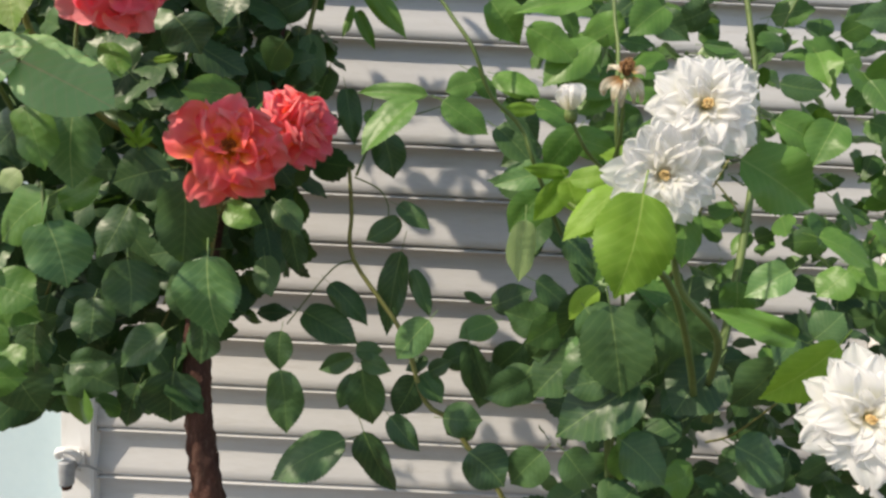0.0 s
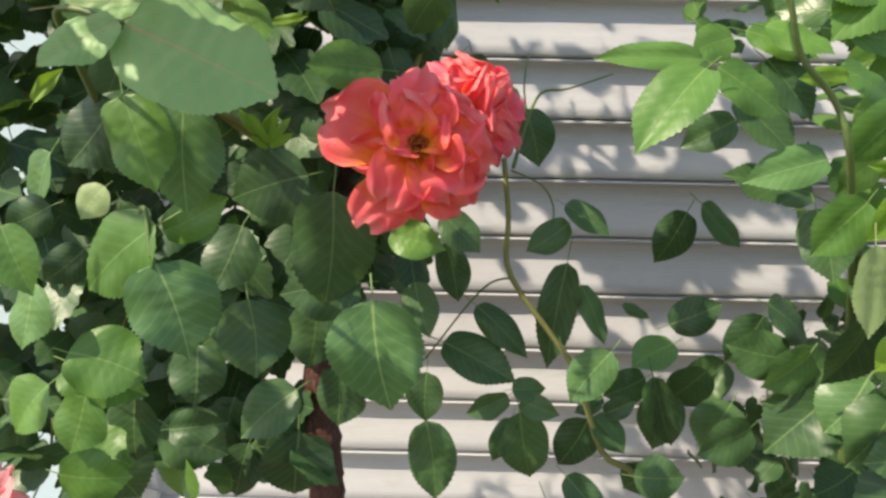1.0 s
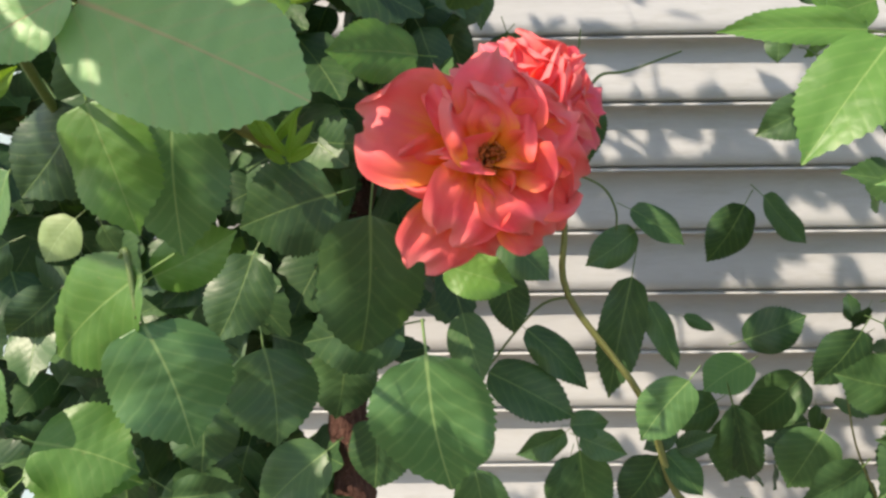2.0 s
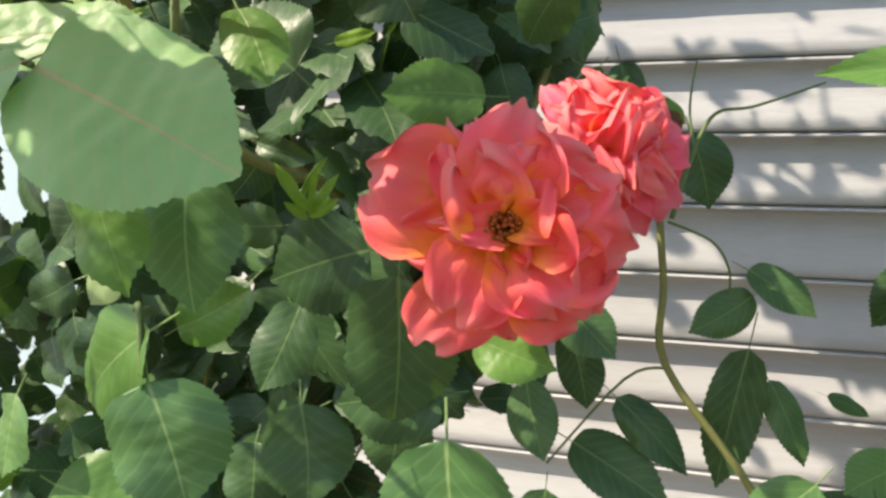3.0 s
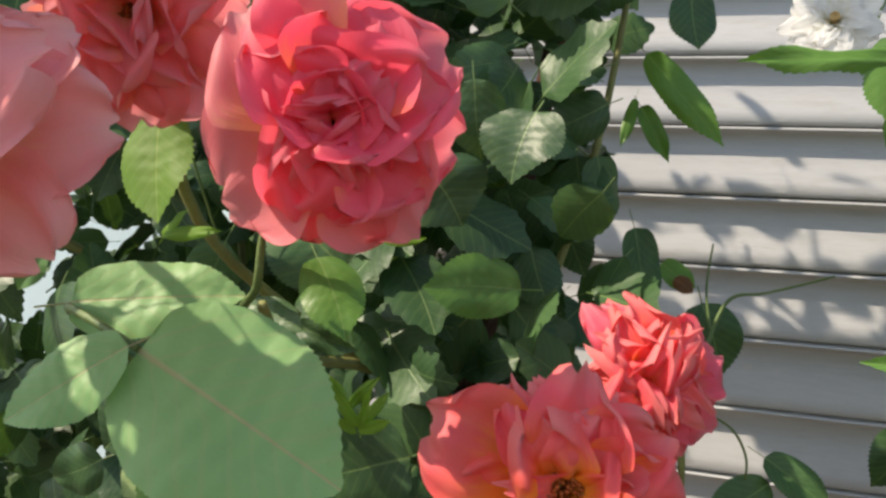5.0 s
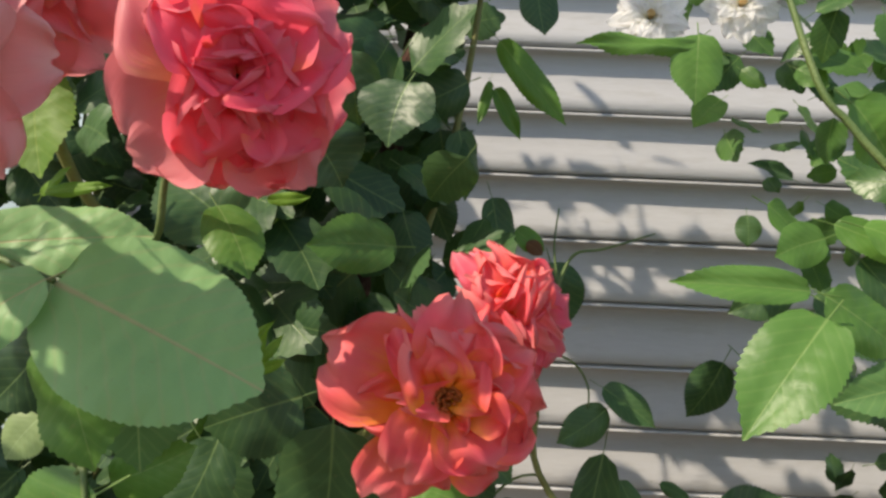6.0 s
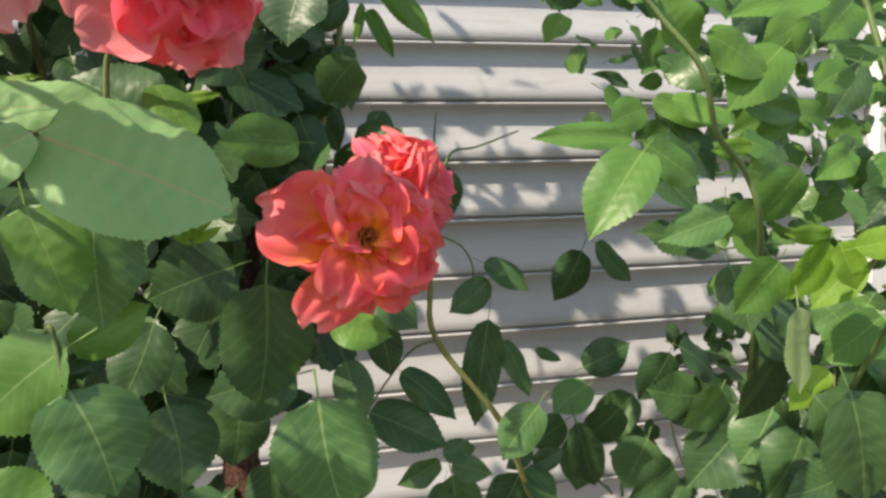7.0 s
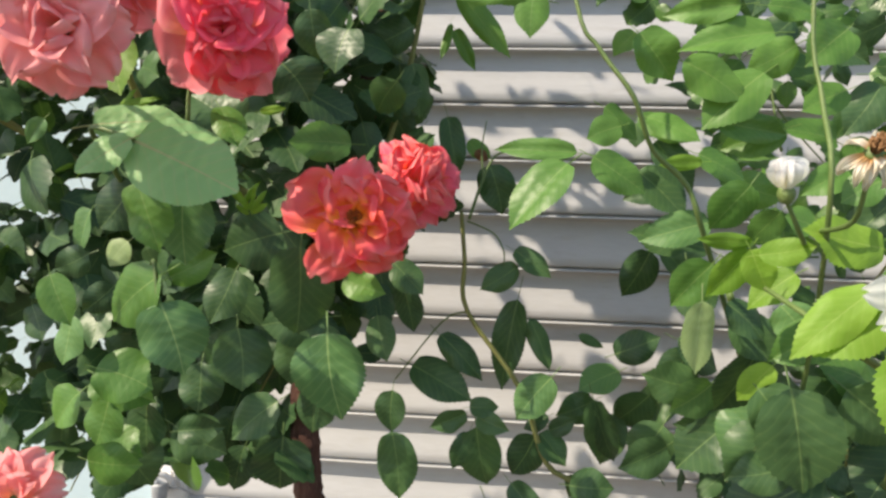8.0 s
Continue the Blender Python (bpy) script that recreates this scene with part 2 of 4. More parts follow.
def leaf_shape(seed, teeth=19, broad=False, columns=3):
    """A toothed rose leaflet, folded at its midrib, each half arched and quilted between its side veins; base at the origin, 1 long along y, 1 wide along x."""
    rng = random.Random(seed)
    fold, curl, twist = rng.uniform(0.22, 0.5), rng.uniform(-0.05, 0.34), rng.uniform(-0.3, 0.3)
    arch, wavy, phase = rng.uniform(0.5, 1.05), rng.uniform(0.02, 0.07), rng.uniform(0, 6)
    lean, round_off, quilt = rng.uniform(-0.05, 0.05), rng.uniform(0.74, 0.90), 0.005
    bite = 0.985 if broad else 0.945
    if broad:
        fold, curl, twist, arch, wavy, round_off, quilt = 0.32, 0.10, 0.05, 0.7, 0.035, 0.80, 0.009
    n = teeth * 2
    verts, uvs, faces, rows = [], [], [], []

    def half(v):
        return 0.52 * math.sin(math.pi * v ** round_off) ** ((0.42 + 0.42 * v ** 4) if broad else (0.45 + 0.72 * v ** 3))

    def height(u, v):
        x = abs(u)
        ripple = quilt * math.sin(46 * (v - 0.55 * x)) * min(1, x * 6)
        return ripple + fold * x - arch * x * x - curl * v * v + twist * u * v + wavy * math.sin(phase + 9 * v + 4 * u) * x * 2

    def put(x, v):
        verts.append((x + lean * math.sin(math.pi * v), v, height(x, v)))
        uvs.append((x + 0.5, v))
        return len(verts) - 1
    for i in range(n + 1):
        v = i / n
        if i in (0, n):
            rows.append([put(0, v)] * (2 * columns + 1))
            continue
        h = half(v)
        shift = 0.6 / n if i % 2 else 0.0
        row = []
        for k in range(-columns, columns + 1):
            rim = abs(k) == columns
            row.append(put(h * k / columns * ((1.0 if i % 2 else bite) if rim else 1.0), v + (shift if rim else 0.0)))
        rows.append(row)
    for a, b in zip(rows, rows[1:]):
        for k in range(2 * columns):
            f = []
            for q in (a[k], a[k + 1], b[k + 1], b[k]):
                if q not in f:
                    f.append(q)
            if len(f) > 2:
                faces.append(tuple(f))
    o = len(verts)  # short stalk
    for y, r, drop in ((0.03, 0.013, 0.006), (-0.24, 0.015, 0.05)):
        for a in (0.5, 2.6, 4.7):
            verts.append((r * math.cos(a), y, r * math.sin(a) - drop))
            uvs.append((0.5, 0.0))
    faces += [(o, o + 1, o + 4, o + 3), (o + 1, o + 2, o + 5, o + 4), (o + 2, o, o + 3, o + 5)]
    return verts, faces, uvs


LEAF_SHAPES = [leaf_shape(s) for s in range(7)] + [leaf_shape(90, 30, True)]
PLAIN_SHAPES = [leaf_shape(s, 7, False, 2) for s in range(7, 12)]
LEAF_MESHES = {}


def leaf_mesh(shape, kind):
    if (shape, kind) not in LEAF_MESHES:
        v, f, uv = LEAF_SHAPES[shape]
        ob = mesh_object("leaf", v, f, LEAF_MATS[kind], None, uv)
        LEAF_MESHES[shape, kind] = ob.data
        bpy.data.objects.remove(ob)
    return LEAF_MESHES[shape, kind]


def leaf_frame(base, tip, width, facing, roll):
    along = tip - base
    length = along.length
    y = along.normalized()
    z = (facing - y * facing.dot(y)).normalized()
    x = y.cross(z)
    turn = Matrix((x, y, z)).transposed().to_4x4()
    return Matrix.Translation(base) @ turn @ Matrix.Rotation(roll, 4, "Y") @ Matrix.Diagonal((width, length, 0.5 * (width + length), 1))


LEAF_LABELS = {"b": "dry brown shrivelled leaf", "y": "fresh yellow-green young leaf", "k": "broad matte pale green leaf", "p": "pale green leaf underside"}
leaf_rng = random.Random(5)


def leaves(rows, parent):
    """One leaf a row: base, tip, width, tone. Each leaf dips towards or away from the path and leans sideways by its own amount."""
    rng = leaf_rng
    for x, y, z, tx, ty, tz, w, kind in rows:
        base, tip = Vector((x, y, z)), Vector((tx, ty, tz))
        broad = kind == "k"
        if not broad:
            tip += (tip - Vector((-0.14, 0.25, 1.46))).normalized() * (tip - base).length * rng.uniform(-0.38, 0.28)
        lean = 0.12 if broad else 0.32
        facing = Vector((rng.uniform(-lean, lean), -1.0, rng.uniform(0.0, 0.9)))
        ob = new("leaf", leaf_mesh(7 if broad else rng.randrange(7), kind))
        ob.parent = parent
        if kind in LEAF_LABELS:
            tagged(ob, LEAF_LABELS[kind])
        ob.matrix_basis = leaf_frame(base, tip, w if broad else w * 1.06, facing, rng.uniform(-0.3, 0.3) * (0.3 if broad else 0.7))


def filling(parent, count, seed, spot, size, kinds):
    """Single leaves between the sprays and the undergrowth."""
    rng = random.Random(seed)
    while count:
        p = spot(rng)
        if p is None:
            continue
        count -= 1
        length = rng.uniform(*size)
        way = Vector((rng.uniform(-1, 1), rng.uniform(-0.6, 0.1), rng.uniform(-1.2, 0.3))).normalized()
        ob = new("leaf", leaf_mesh(rng.randrange(7), rng.choice(kinds)))
        ob.parent = parent
        ob.matrix_basis = leaf_frame(p, p + way * length, length * rng.uniform(0.65, 0.85), Vector((rng.uniform(-0.4, 0.4), -1.0, rng.uniform(0, 0.8))), rng.uniform(-0.3, 0.3))


def undergrowth(name, parent, count, seed, spot, size=(0.035, 0.06), mat=None):
    """Many crowded leaves in one mesh: deeper in a bush, also the unseen shading clumps."""
    rng = random.Random(seed)
    verts, faces, uvs = [], [], []
    while count:
        p = spot(rng)
        if p is None:
            continue
        count -= 1
        length = rng.uniform(*size)
        way = Vector((rng.uniform(-1, 1), rng.uniform(-0.9, 0.3), rng.uniform(-1.1, 0.5))).normalized()
        facing = Vector((rng.uniform(-0.8, 0.8), -0.8, rng.uniform(-0.1, 1.1)))
        m = leaf_frame(p, p + way * length, length * rng.uniform(0.6, 0.85), facing, rng.uniform(-0.5, 0.5))
        v, f, uv = PLAIN_SHAPES[rng.randrange(len(PLAIN_SHAPES))]
        off = len(verts)
        verts += [m @ Vector(q) for q in v]
        faces += [tuple(i + off for i in q) for q in f]
        uvs += uv
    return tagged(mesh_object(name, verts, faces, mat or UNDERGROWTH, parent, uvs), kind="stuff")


def petal_data(seed, width=1.0, cup=0.3, reflex=0.25, ruffle=0.08, point=0.0, nu=18, nv=14):
    """A petal: base at the origin, 1 long along y, bowed, creased, with an uneven, wavy rim that rolls back."""
    rng = random.Random(seed)
    p1, p2, p3, f1 = rng.uniform(0, 6), rng.uniform(0, 6), rng.uniform(0, 6), rng.uniform(1.6, 3.0)
    notch, lean, crease = rng.uniform(0, 0.07), rng.uniform(-0.12, 0.12), rng.uniform(-0.05, 0.05)
    where, roll = rng.uniform(-0.5, 0.5), rng.uniform(0.4, 1.3) * reflex
    verts, uvs, faces = [], [], []
    for j in range(nv + 1):
        v = 1 - (1 - j / nv) ** 1.45
        dome = math.sqrt(max(0.0, 1 - (max(0.0, v - 0.6) / 0.4) ** 2.6))
        broad = min(1.0, 0.24 + 1.15 * v ** 0.85) * (0.42 + 0.58 * dome)
        narrow = math.sin(math.pi * (0.10 + 0.90 * v) ** 1.05) ** 0.7
        half = 0.5 * width * (broad * (1 - point) + narrow * point)
        for i in range(nu + 1):
            u = 2 * i / nu - 1
            edge = v * v * (0.35 + 0.65 * abs(u))
            soft = 1 - point
            x = u * half * (1 + 0.05 * soft * v * math.sin(5 * v + p3)) + lean * v * v
            y = v * (1 - 0.10 * soft * abs(u) ** 2.4 * v) - notch * v ** 4 * (1 - min(1, abs(u) * 3))
            y += soft * v ** 4 * (0.045 * math.sin(4.2 * u + p2) + 0.022 * math.sin(11 * u + p1))
            z = cup * (u * u * half * 1.2 + 0.8 * v * (1 - v)) - reflex * max(0, v - 0.55) ** 1.6 * 2.2
            z += ruffle * edge * math.sin(f1 * u * 2 + p1) + 0.6 * ruffle * edge * math.sin(9.5 * u + p2 + 3 * v)
            z -= roll * max(0.0, v - 0.8) ** 2 * 9 * (0.5 + 0.5 * math.sin(3.1 * u + p3))
            z += crease * v * max(0.0, 1 - abs(u - where) * 3.2) * soft
            z += 0.9 * ruffle * v * noise.noise(Vector((u * 2.6 + p1, v * 3.4 + p2, p3))) * soft
            verts.append((x, y, z))
            uvs.append((i / nu, v))
    for j in range(nv):
        for i in range(nu):
            a = j * (nu + 1) + i
            faces.append((a, a + 1, a + nu + 2, a + nu + 1))
    return verts, faces, uvs


def flower_frame(centre, facing):
    z = Vector(facing).normalized()
    x = Vector((0, 0, 1)).cross(z).normalized()
    y = z.cross(x)
    return Matrix.Translation(centre) @ Matrix((x, y, z)).transposed().to_4x4()


def flower(parent, centre, facing, rings, mat, seed, label, heart=None, heart_size=0.006, hip=0.006, loose=1.0):
    """A bloom. A ring: petal angles, length, width, opening from the axis in degrees, start height, cup, reflex, ruffle, point."""
    rng = random.Random(seed)
    m = flower_frame(centre, facing)
    verts, faces = [], []
    for j in range(6):
        t = j / 5
        r = hip * (0.5 + 1.0 * math.sin(math.pi * (0.15 + 0.6 * t)))
        verts += [(r * math.cos(a * math.pi / 5), r * math.sin(a * math.pi / 5), (-0.014 + 0.016 * t) * hip / 0.006) for a in range(10)]
    faces = [(j * 10 + k, j * 10 + (k + 1) % 10, j * 10 + 10 + (k + 1) % 10, j * 10 + 10 + k) for j in range(5) for k in range(10)]
    faces += [tuple(range(10))[::-1], tuple(50 + k for k in range(10))]
    base = mesh_object("flower", verts, faces, STEM_GREEN, parent)
    base.matrix_basis = m
    if label:
        tagged(base, label)
    for ring in rings:
        angles, length, width, opening, start, cup, reflex, ruffle, point = ring[:9]
        own = ring[9] if len(ring) > 9 else mat
        shapes = []
        for s in range(3):
            v, f, uv = petal_data(rng.randrange(9999), width, cup, reflex, ruffle, point)
            ob = mesh_object("petal", v, f, own, None, uv)
            shapes.append(ob.data)
            bpy.data.objects.remove(ob)
        for a in angles:
            ob = new("petal", shapes[rng.randrange(3)])
            ob.parent = base
            size = length * (1 + loose * rng.uniform(-0.08, 0.08))
            tilt = radians(90 - opening + loose * rng.uniform(-7, 7))
            ob.matrix_basis = (Matrix.Rotation(radians(a - 90 + (loose - 1) * rng.uniform(-14, 14)), 4, "Z") @ Matrix.Translation((0, 0.002, start))
                               @ Matrix.Rotation(tilt, 4, "X") @ Matrix.Rotation(loose * rng.uniform(-0.16, 0.16), 4, "Y") @ Matrix.Diagonal((size, size, size, 1)))
    if heart:
        verts, faces = [], []
        grain = min(1.0, heart_size / 0.0078)
        for k in range(90):
            a, r = rng.uniform(0, 6.283), heart_size * math.sqrt(rng.random()) * 0.85
            h = (0.006 + 0.004 * rng.random()) * (0.3 + 0.7 * grain)
            foot, head = Vector((r * 0.5 * math.cos(a), r * 0.5 * math.sin(a), 0.001)), Vector((r * math.cos(a), r * math.sin(a), h + 0.003))
            o = len(verts)
            s = 0.00022
            for c in (foot, head):
                verts += [c + Vector((s, 0, 0)), c + Vector((-s * 0.5, s, 0)), c + Vector((-s * 0.5, -s, 0))]
            faces += [(o, o + 1, o + 4, o + 3), (o + 1, o + 2, o + 5, o + 4), (o + 2, o, o + 3, o + 5)]
            b = 0.0005 + 0.00055 * grain
            o = len(verts)
            verts += [head + Vector(q) * b for q in ((1, 0, 0), (0, 1, 0), (-1, 0, 0), (0, -1, 0), (0, 0, 1), (0, 0, -1))]
            faces += [(o, o + 1, o + 4), (o + 1, o + 2, o + 4), (o + 2, o + 3, o + 4), (o + 3, o, o + 4), (o + 1, o, o + 5), (o + 2, o + 1, o + 5), (o + 3, o + 2, o + 5), (o, o + 3, o + 5)]
        mesh_object("flower_heart", verts, faces, heart, base)
    return base


def twigs(parent, count, seed, spot, length):
    """Thin bare side shoots between the leaves."""
    rng = random.Random(seed)
    while count:
        p = spot(rng)
        if p is None:
            continue
        count -= 1
        way = Vector((rng.uniform(-0.7, 0.7), rng.uniform(-0.5, 0.3), rng.uniform(-0.5, 1.0))).normalized() * rng.uniform(*length)
        bend = Vector((rng.uniform(-1, 1), rng.uniform(-1, 1), rng.uniform(-1, 1))) * 0.012
        tube("twig", [p, p + way * 0.5 + bend, p + way], rng.uniform(0.0011, 0.0018), 0.0007, rng.choice((STEM_GREEN, STEM_BROWN)), parent, 5, 0.1, 4)


# ---- setting ----
ground = mesh_object("ground", [(-60, -60, 0), (60, -60, 0), (60, 60, 0), (-60, 60, 0)], [(0, 1, 2, 3)], SOIL)
tagged(ground, "bare brown garden soil below the rose bushes", "ground", kind="structure")

WALL_Y, JOINT_Z, COURSE = 1.309, 1.5974, 0.1016
wall = mesh_object("wall_north", *box_data(-0.70, 0.885, WALL_Y + 0.012, WALL_Y + 0.14, 0.0, 2.75), VINYL, smooth=False)
tagged(wall, "white horizontal lap siding, sunlit, slightly weathered", "wall", kind="structure")
side_wall = mesh_object("wall_west", *box_data(-6.0, -0.757, WALL_Y + 0.05, WALL_Y + 0.2, 0.0, 2.75), BLUE_WALL, smooth=False)
tagged(side_wall, "smooth pale blue painted wall beside the siding", "wall", kind="structure")
far_wall = mesh_object("wall_east", *box_data(0.957, 6.0, WALL_Y + 0.05, WALL_Y + 0.2, 0.0, 2.75), BLUE_WALL, smooth=False)
tagged(far_wall, "smooth pale blue painted wall past the siding", "wall", kind="structure")
for x0, x1, label in ((-0.759, -0.693, "white vertical trim board closing the siding"), (0.888, 0.956, "white vertical trim board at the siding's end")):
    t = bevelled_box("trim", x0, x1, WALL_Y - 0.026, WALL_Y + 0.13, 0.0, 2.75, TRIM, None, 0.004)
    tagged(t, label, "trim", kind="structure")

# a course of siding: groove, rounded bead, cove in its shade, swelling face
PROFILE = [(0.0, -0.006), (0.02, -0.004), (0.035, 0.008), (0.055, 0.0105), (0.08, 0.009), (0.09, 0.001), (0.14, -0.004), (0.30, -0.005),
           (0.45, -0.003), (0.62, 0.002), (0.80, 0.007), (0.95, 0.010), (0.985, 0.008), (1.0, -0.006)]


def siding_board(width, columns=24):
    rng = random.Random(3)
    verts, faces = [], []
    for c in range(columns + 1):
        x = width * c / columns
        sway = 0.0007 * math.sin(c * 0.8) + rng.uniform(-0.0003, 0.0003)
        for s, d in PROFILE:
            verts.append((x, -d + sway, -s * COURSE))
    n = len(PROFILE)
    for c in range(columns):
        for k in range(n - 1):
            a = c * n + k
            faces.append((a, a + 1, a + n + 1, a + n))
    return verts, faces


board = mesh_object("siding_board", *siding_board(1.583), VINYL, wall)
board.location = (-0.699, WALL_Y, JOINT_Z + 11 * COURSE)
for k in range(-10, 15):
    ob = new("siding_board", board.data)
    ob.parent = wall
    ob.location = (-0.699, WALL_Y + 0.0006 * math.sin(k * 2.1), JOINT_Z - k * COURSE)


# ---- leaves, by spray: base, tip, width, tone ----
SPRAY_BIGLEAF = [
    (-0.291, 0.464, 1.4835, -0.226, 0.454, 1.458, 0.0525, "k"),
    (-0.325, 0.475, 1.4935, -0.274, 0.488, 1.500, 0.027, "k"),
    (-0.293, 0.462, 1.485, -0.319, 0.445, 1.466, 0.024, "k"),
]
SPRAY_LEFT = [
    (-0.333, 0.533, 1.457, -0.361, 0.527, 1.423, 0.035, "o"),
    (-0.314, 0.503, 1.458, -0.303, 0.497, 1.412, 0.031, "m"),
    (-0.299, 0.538, 1.458, -0.302, 0.532, 1.399, 0.040, "g"),
    (-0.243, 0.587, 1.418, -0.290, 0.581, 1.404, 0.045, "o"),
    (-0.311, 0.525, 1.392, -0.356, 0.519, 1.360, 0.042, "m"),
    (-0.311, 0.522, 1.372, -0.295, 0.516, 1.321, 0.045, "g"),
    (-0.288, 0.603, 1.334, -0.283, 0.597, 1.280, 0.045, "o"),
    (-0.199, 0.558, 1.346, -0.191, 0.552, 1.275, 0.055, "g"),
    (-0.225, 0.575, 1.409, -0.231, 0.569, 1.336, 0.050, "o"),
    (-0.380, 0.551, 1.306, -0.337, 0.545, 1.291, 0.036, "m"),
    (-0.361, 0.503, 1.310, -0.383, 0.497, 1.286, 0.031, "m"),
    (-0.360, 0.533, 1.292, -0.372, 0.527, 1.258, 0.032, "m"),
    (-0.379, 0.533, 1.244, -0.339, 0.527, 1.241, 0.032, "m"),
]
SPRAY_LEFTB = [
    (-0.365, 0.663, 1.196, -0.371, 0.657, 1.153, 0.050, "m"),
    (-0.320, 0.693, 1.188, -0.336, 0.687, 1.139, 0.034, "o"),
    (-0.270, 0.663, 1.213, -0.271, 0.657, 1.156, 0.053, "o"),
    (-0.348, 0.565, 1.280, -0.345, 0.559, 1.241, 0.035, "o"),
    (-0.261, 0.623, 1.264, -0.305, 0.617, 1.228, 0.036, "o"),
    (-0.358, 0.563, 1.410, -0.374, 0.557, 1.393, 0.021, "p"),
    (-0.190, 0.573, 1.385, -0.158, 0.567, 1.377, 0.023, "m"),
    (-0.320, 0.553, 1.385, -0.279, 0.547, 1.406, 0.025, "m"),
    (-0.396, 0.603, 1.366, -0.424, 0.597, 1.343, 0.025, "o"),
    (-0.404, 0.583, 1.396, -0.433, 0.577, 1.383, 0.025, "o"),
    (-0.212, 0.603, 1.347, -0.265, 0.597, 1.339, 0.042, "o"),
    (-0.297, 0.623, 1.381, -0.322, 0.617, 1.333, 0.036, "o"),
    (-0.234, 0.643, 1.274, -0.238, 0.637, 1.229, 0.039, "o"),
]
SPRAY_LEFTC = [
    (-0.159, 0.623, 1.392, -0.133, 0.617, 1.369, 0.025, "o"),
    (-0.157, 0.663, 1.367, -0.147, 0.657, 1.322, 0.025, "o"),
    (-0.180, 0.663, 1.336, -0.168, 0.657, 1.293, 0.027, "o"),
    (-0.255, 0.663, 1.316, -0.263, 0.657, 1.266, 0.041, "o"),
    (-0.340, 0.643, 1.289, -0.347, 0.637, 1.242, 0.040, "o"),
    (-0.364, 0.643, 1.222, -0.322, 0.637, 1.230, 0.026, "o"),
    (-0.378, 0.523, 1.360, -0.389, 0.517, 1.323, 0.028, "g"),
    (-0.379, 0.503, 1.393, -0.367, 0.497, 1.359, 0.023, "m"),
    (-0.423, 0.603, 1.461, -0.403, 0.597, 1.482, 0.009, "y"),
    (-0.427, 0.623, 1.429, -0.445, 0.617, 1.389, 0.032, "g"),
    (-0.302, 0.703, 1.501, -0.277, 0.697, 1.507, 0.011, "y"),
    (-0.265, 0.523, 1.510, -0.250, 0.517, 1.486, 0.021, "m"),
    (-0.364, 0.563, 1.571, -0.357, 0.557, 1.521, 0.033, "y"),
]
SPRAY_LEFTTOP = [
    (-0.383, 0.503, 1.575, -0.352, 0.497, 1.576, 0.009, "y"),
    (-0.231, 0.623, 1.599, -0.224, 0.617, 1.557, 0.029, "o"),
    (-0.164, 0.753, 1.614, -0.206, 0.747, 1.595, 0.033, "o"),
    (-0.169, 0.793, 1.584, -0.153, 0.787, 1.529, 0.038, "o"),
    (-0.131, 0.923, 1.695, -0.063, 0.917, 1.621, 0.030, "m"),
    (-0.133, 0.923, 1.647, -0.105, 0.917, 1.599, 0.018, "m"),
    (-0.138, 0.923, 1.654, -0.149, 0.917, 1.611, 0.011, "m"),
    (-0.122, 0.703, 1.671, -0.116, 0.697, 1.633, 0.028, "o"),
    (-0.205, 0.663, 1.492, -0.261, 0.657, 1.493, 0.034, "m"),
    (-0.196, 0.803, 1.548, -0.170, 0.797, 1.489, 0.033, "o"),
    (-0.252, 0.803, 1.545, -0.249, 0.797, 1.502, 0.025, "o"),
    (-0.213, 0.703, 1.477, -0.184, 0.697, 1.447, 0.023, "o"),
    (-0.135, 0.863, 1.534, -0.117, 0.857, 1.466, 0.030, "o"),
]
SPRAY_LEFTTOPB = [
    (-0.111, 0.873, 1.506, -0.083, 0.867, 1.486, 0.021, "m"),
    (-0.083, 0.833, 1.478, -0.067, 0.827, 1.423, 0.041, "o"),
    (-0.206, 0.683, 1.450, -0.244, 0.677, 1.439, 0.027, "o"),
    (-0.319, 0.623, 1.467, -0.287, 0.617, 1.458, 0.015, "o"),
    (-0.274, 0.623, 1.516, -0.249, 0.617, 1.519, 0.007, "y"),
    (-0.352, 0.553, 1.513, -0.322, 0.547, 1.519, 0.006, "y"),
    (-0.215, 0.803, 1.666, -0.169, 0.797, 1.657, 0.018, "o"),
    (-0.239, 0.783, 1.611, -0.193, 0.777, 1.606, 0.020, "o"),
    (-0.232, 0.763, 1.642, -0.268, 0.757, 1.649, 0.023, "o"),
    (-0.275, 0.663, 1.439, -0.248, 0.657, 1.417, 0.022, "o"),
    (-0.337, 0.603, 1.479, -0.305, 0.597, 1.471, 0.016, "o"),
    (-0.414, 0.553, 1.502, -0.426, 0.547, 1.483, 0.013, "g"),
    (-0.312, 0.703, 1.457, -0.280, 0.697, 1.466, 0.022, "o"),
]
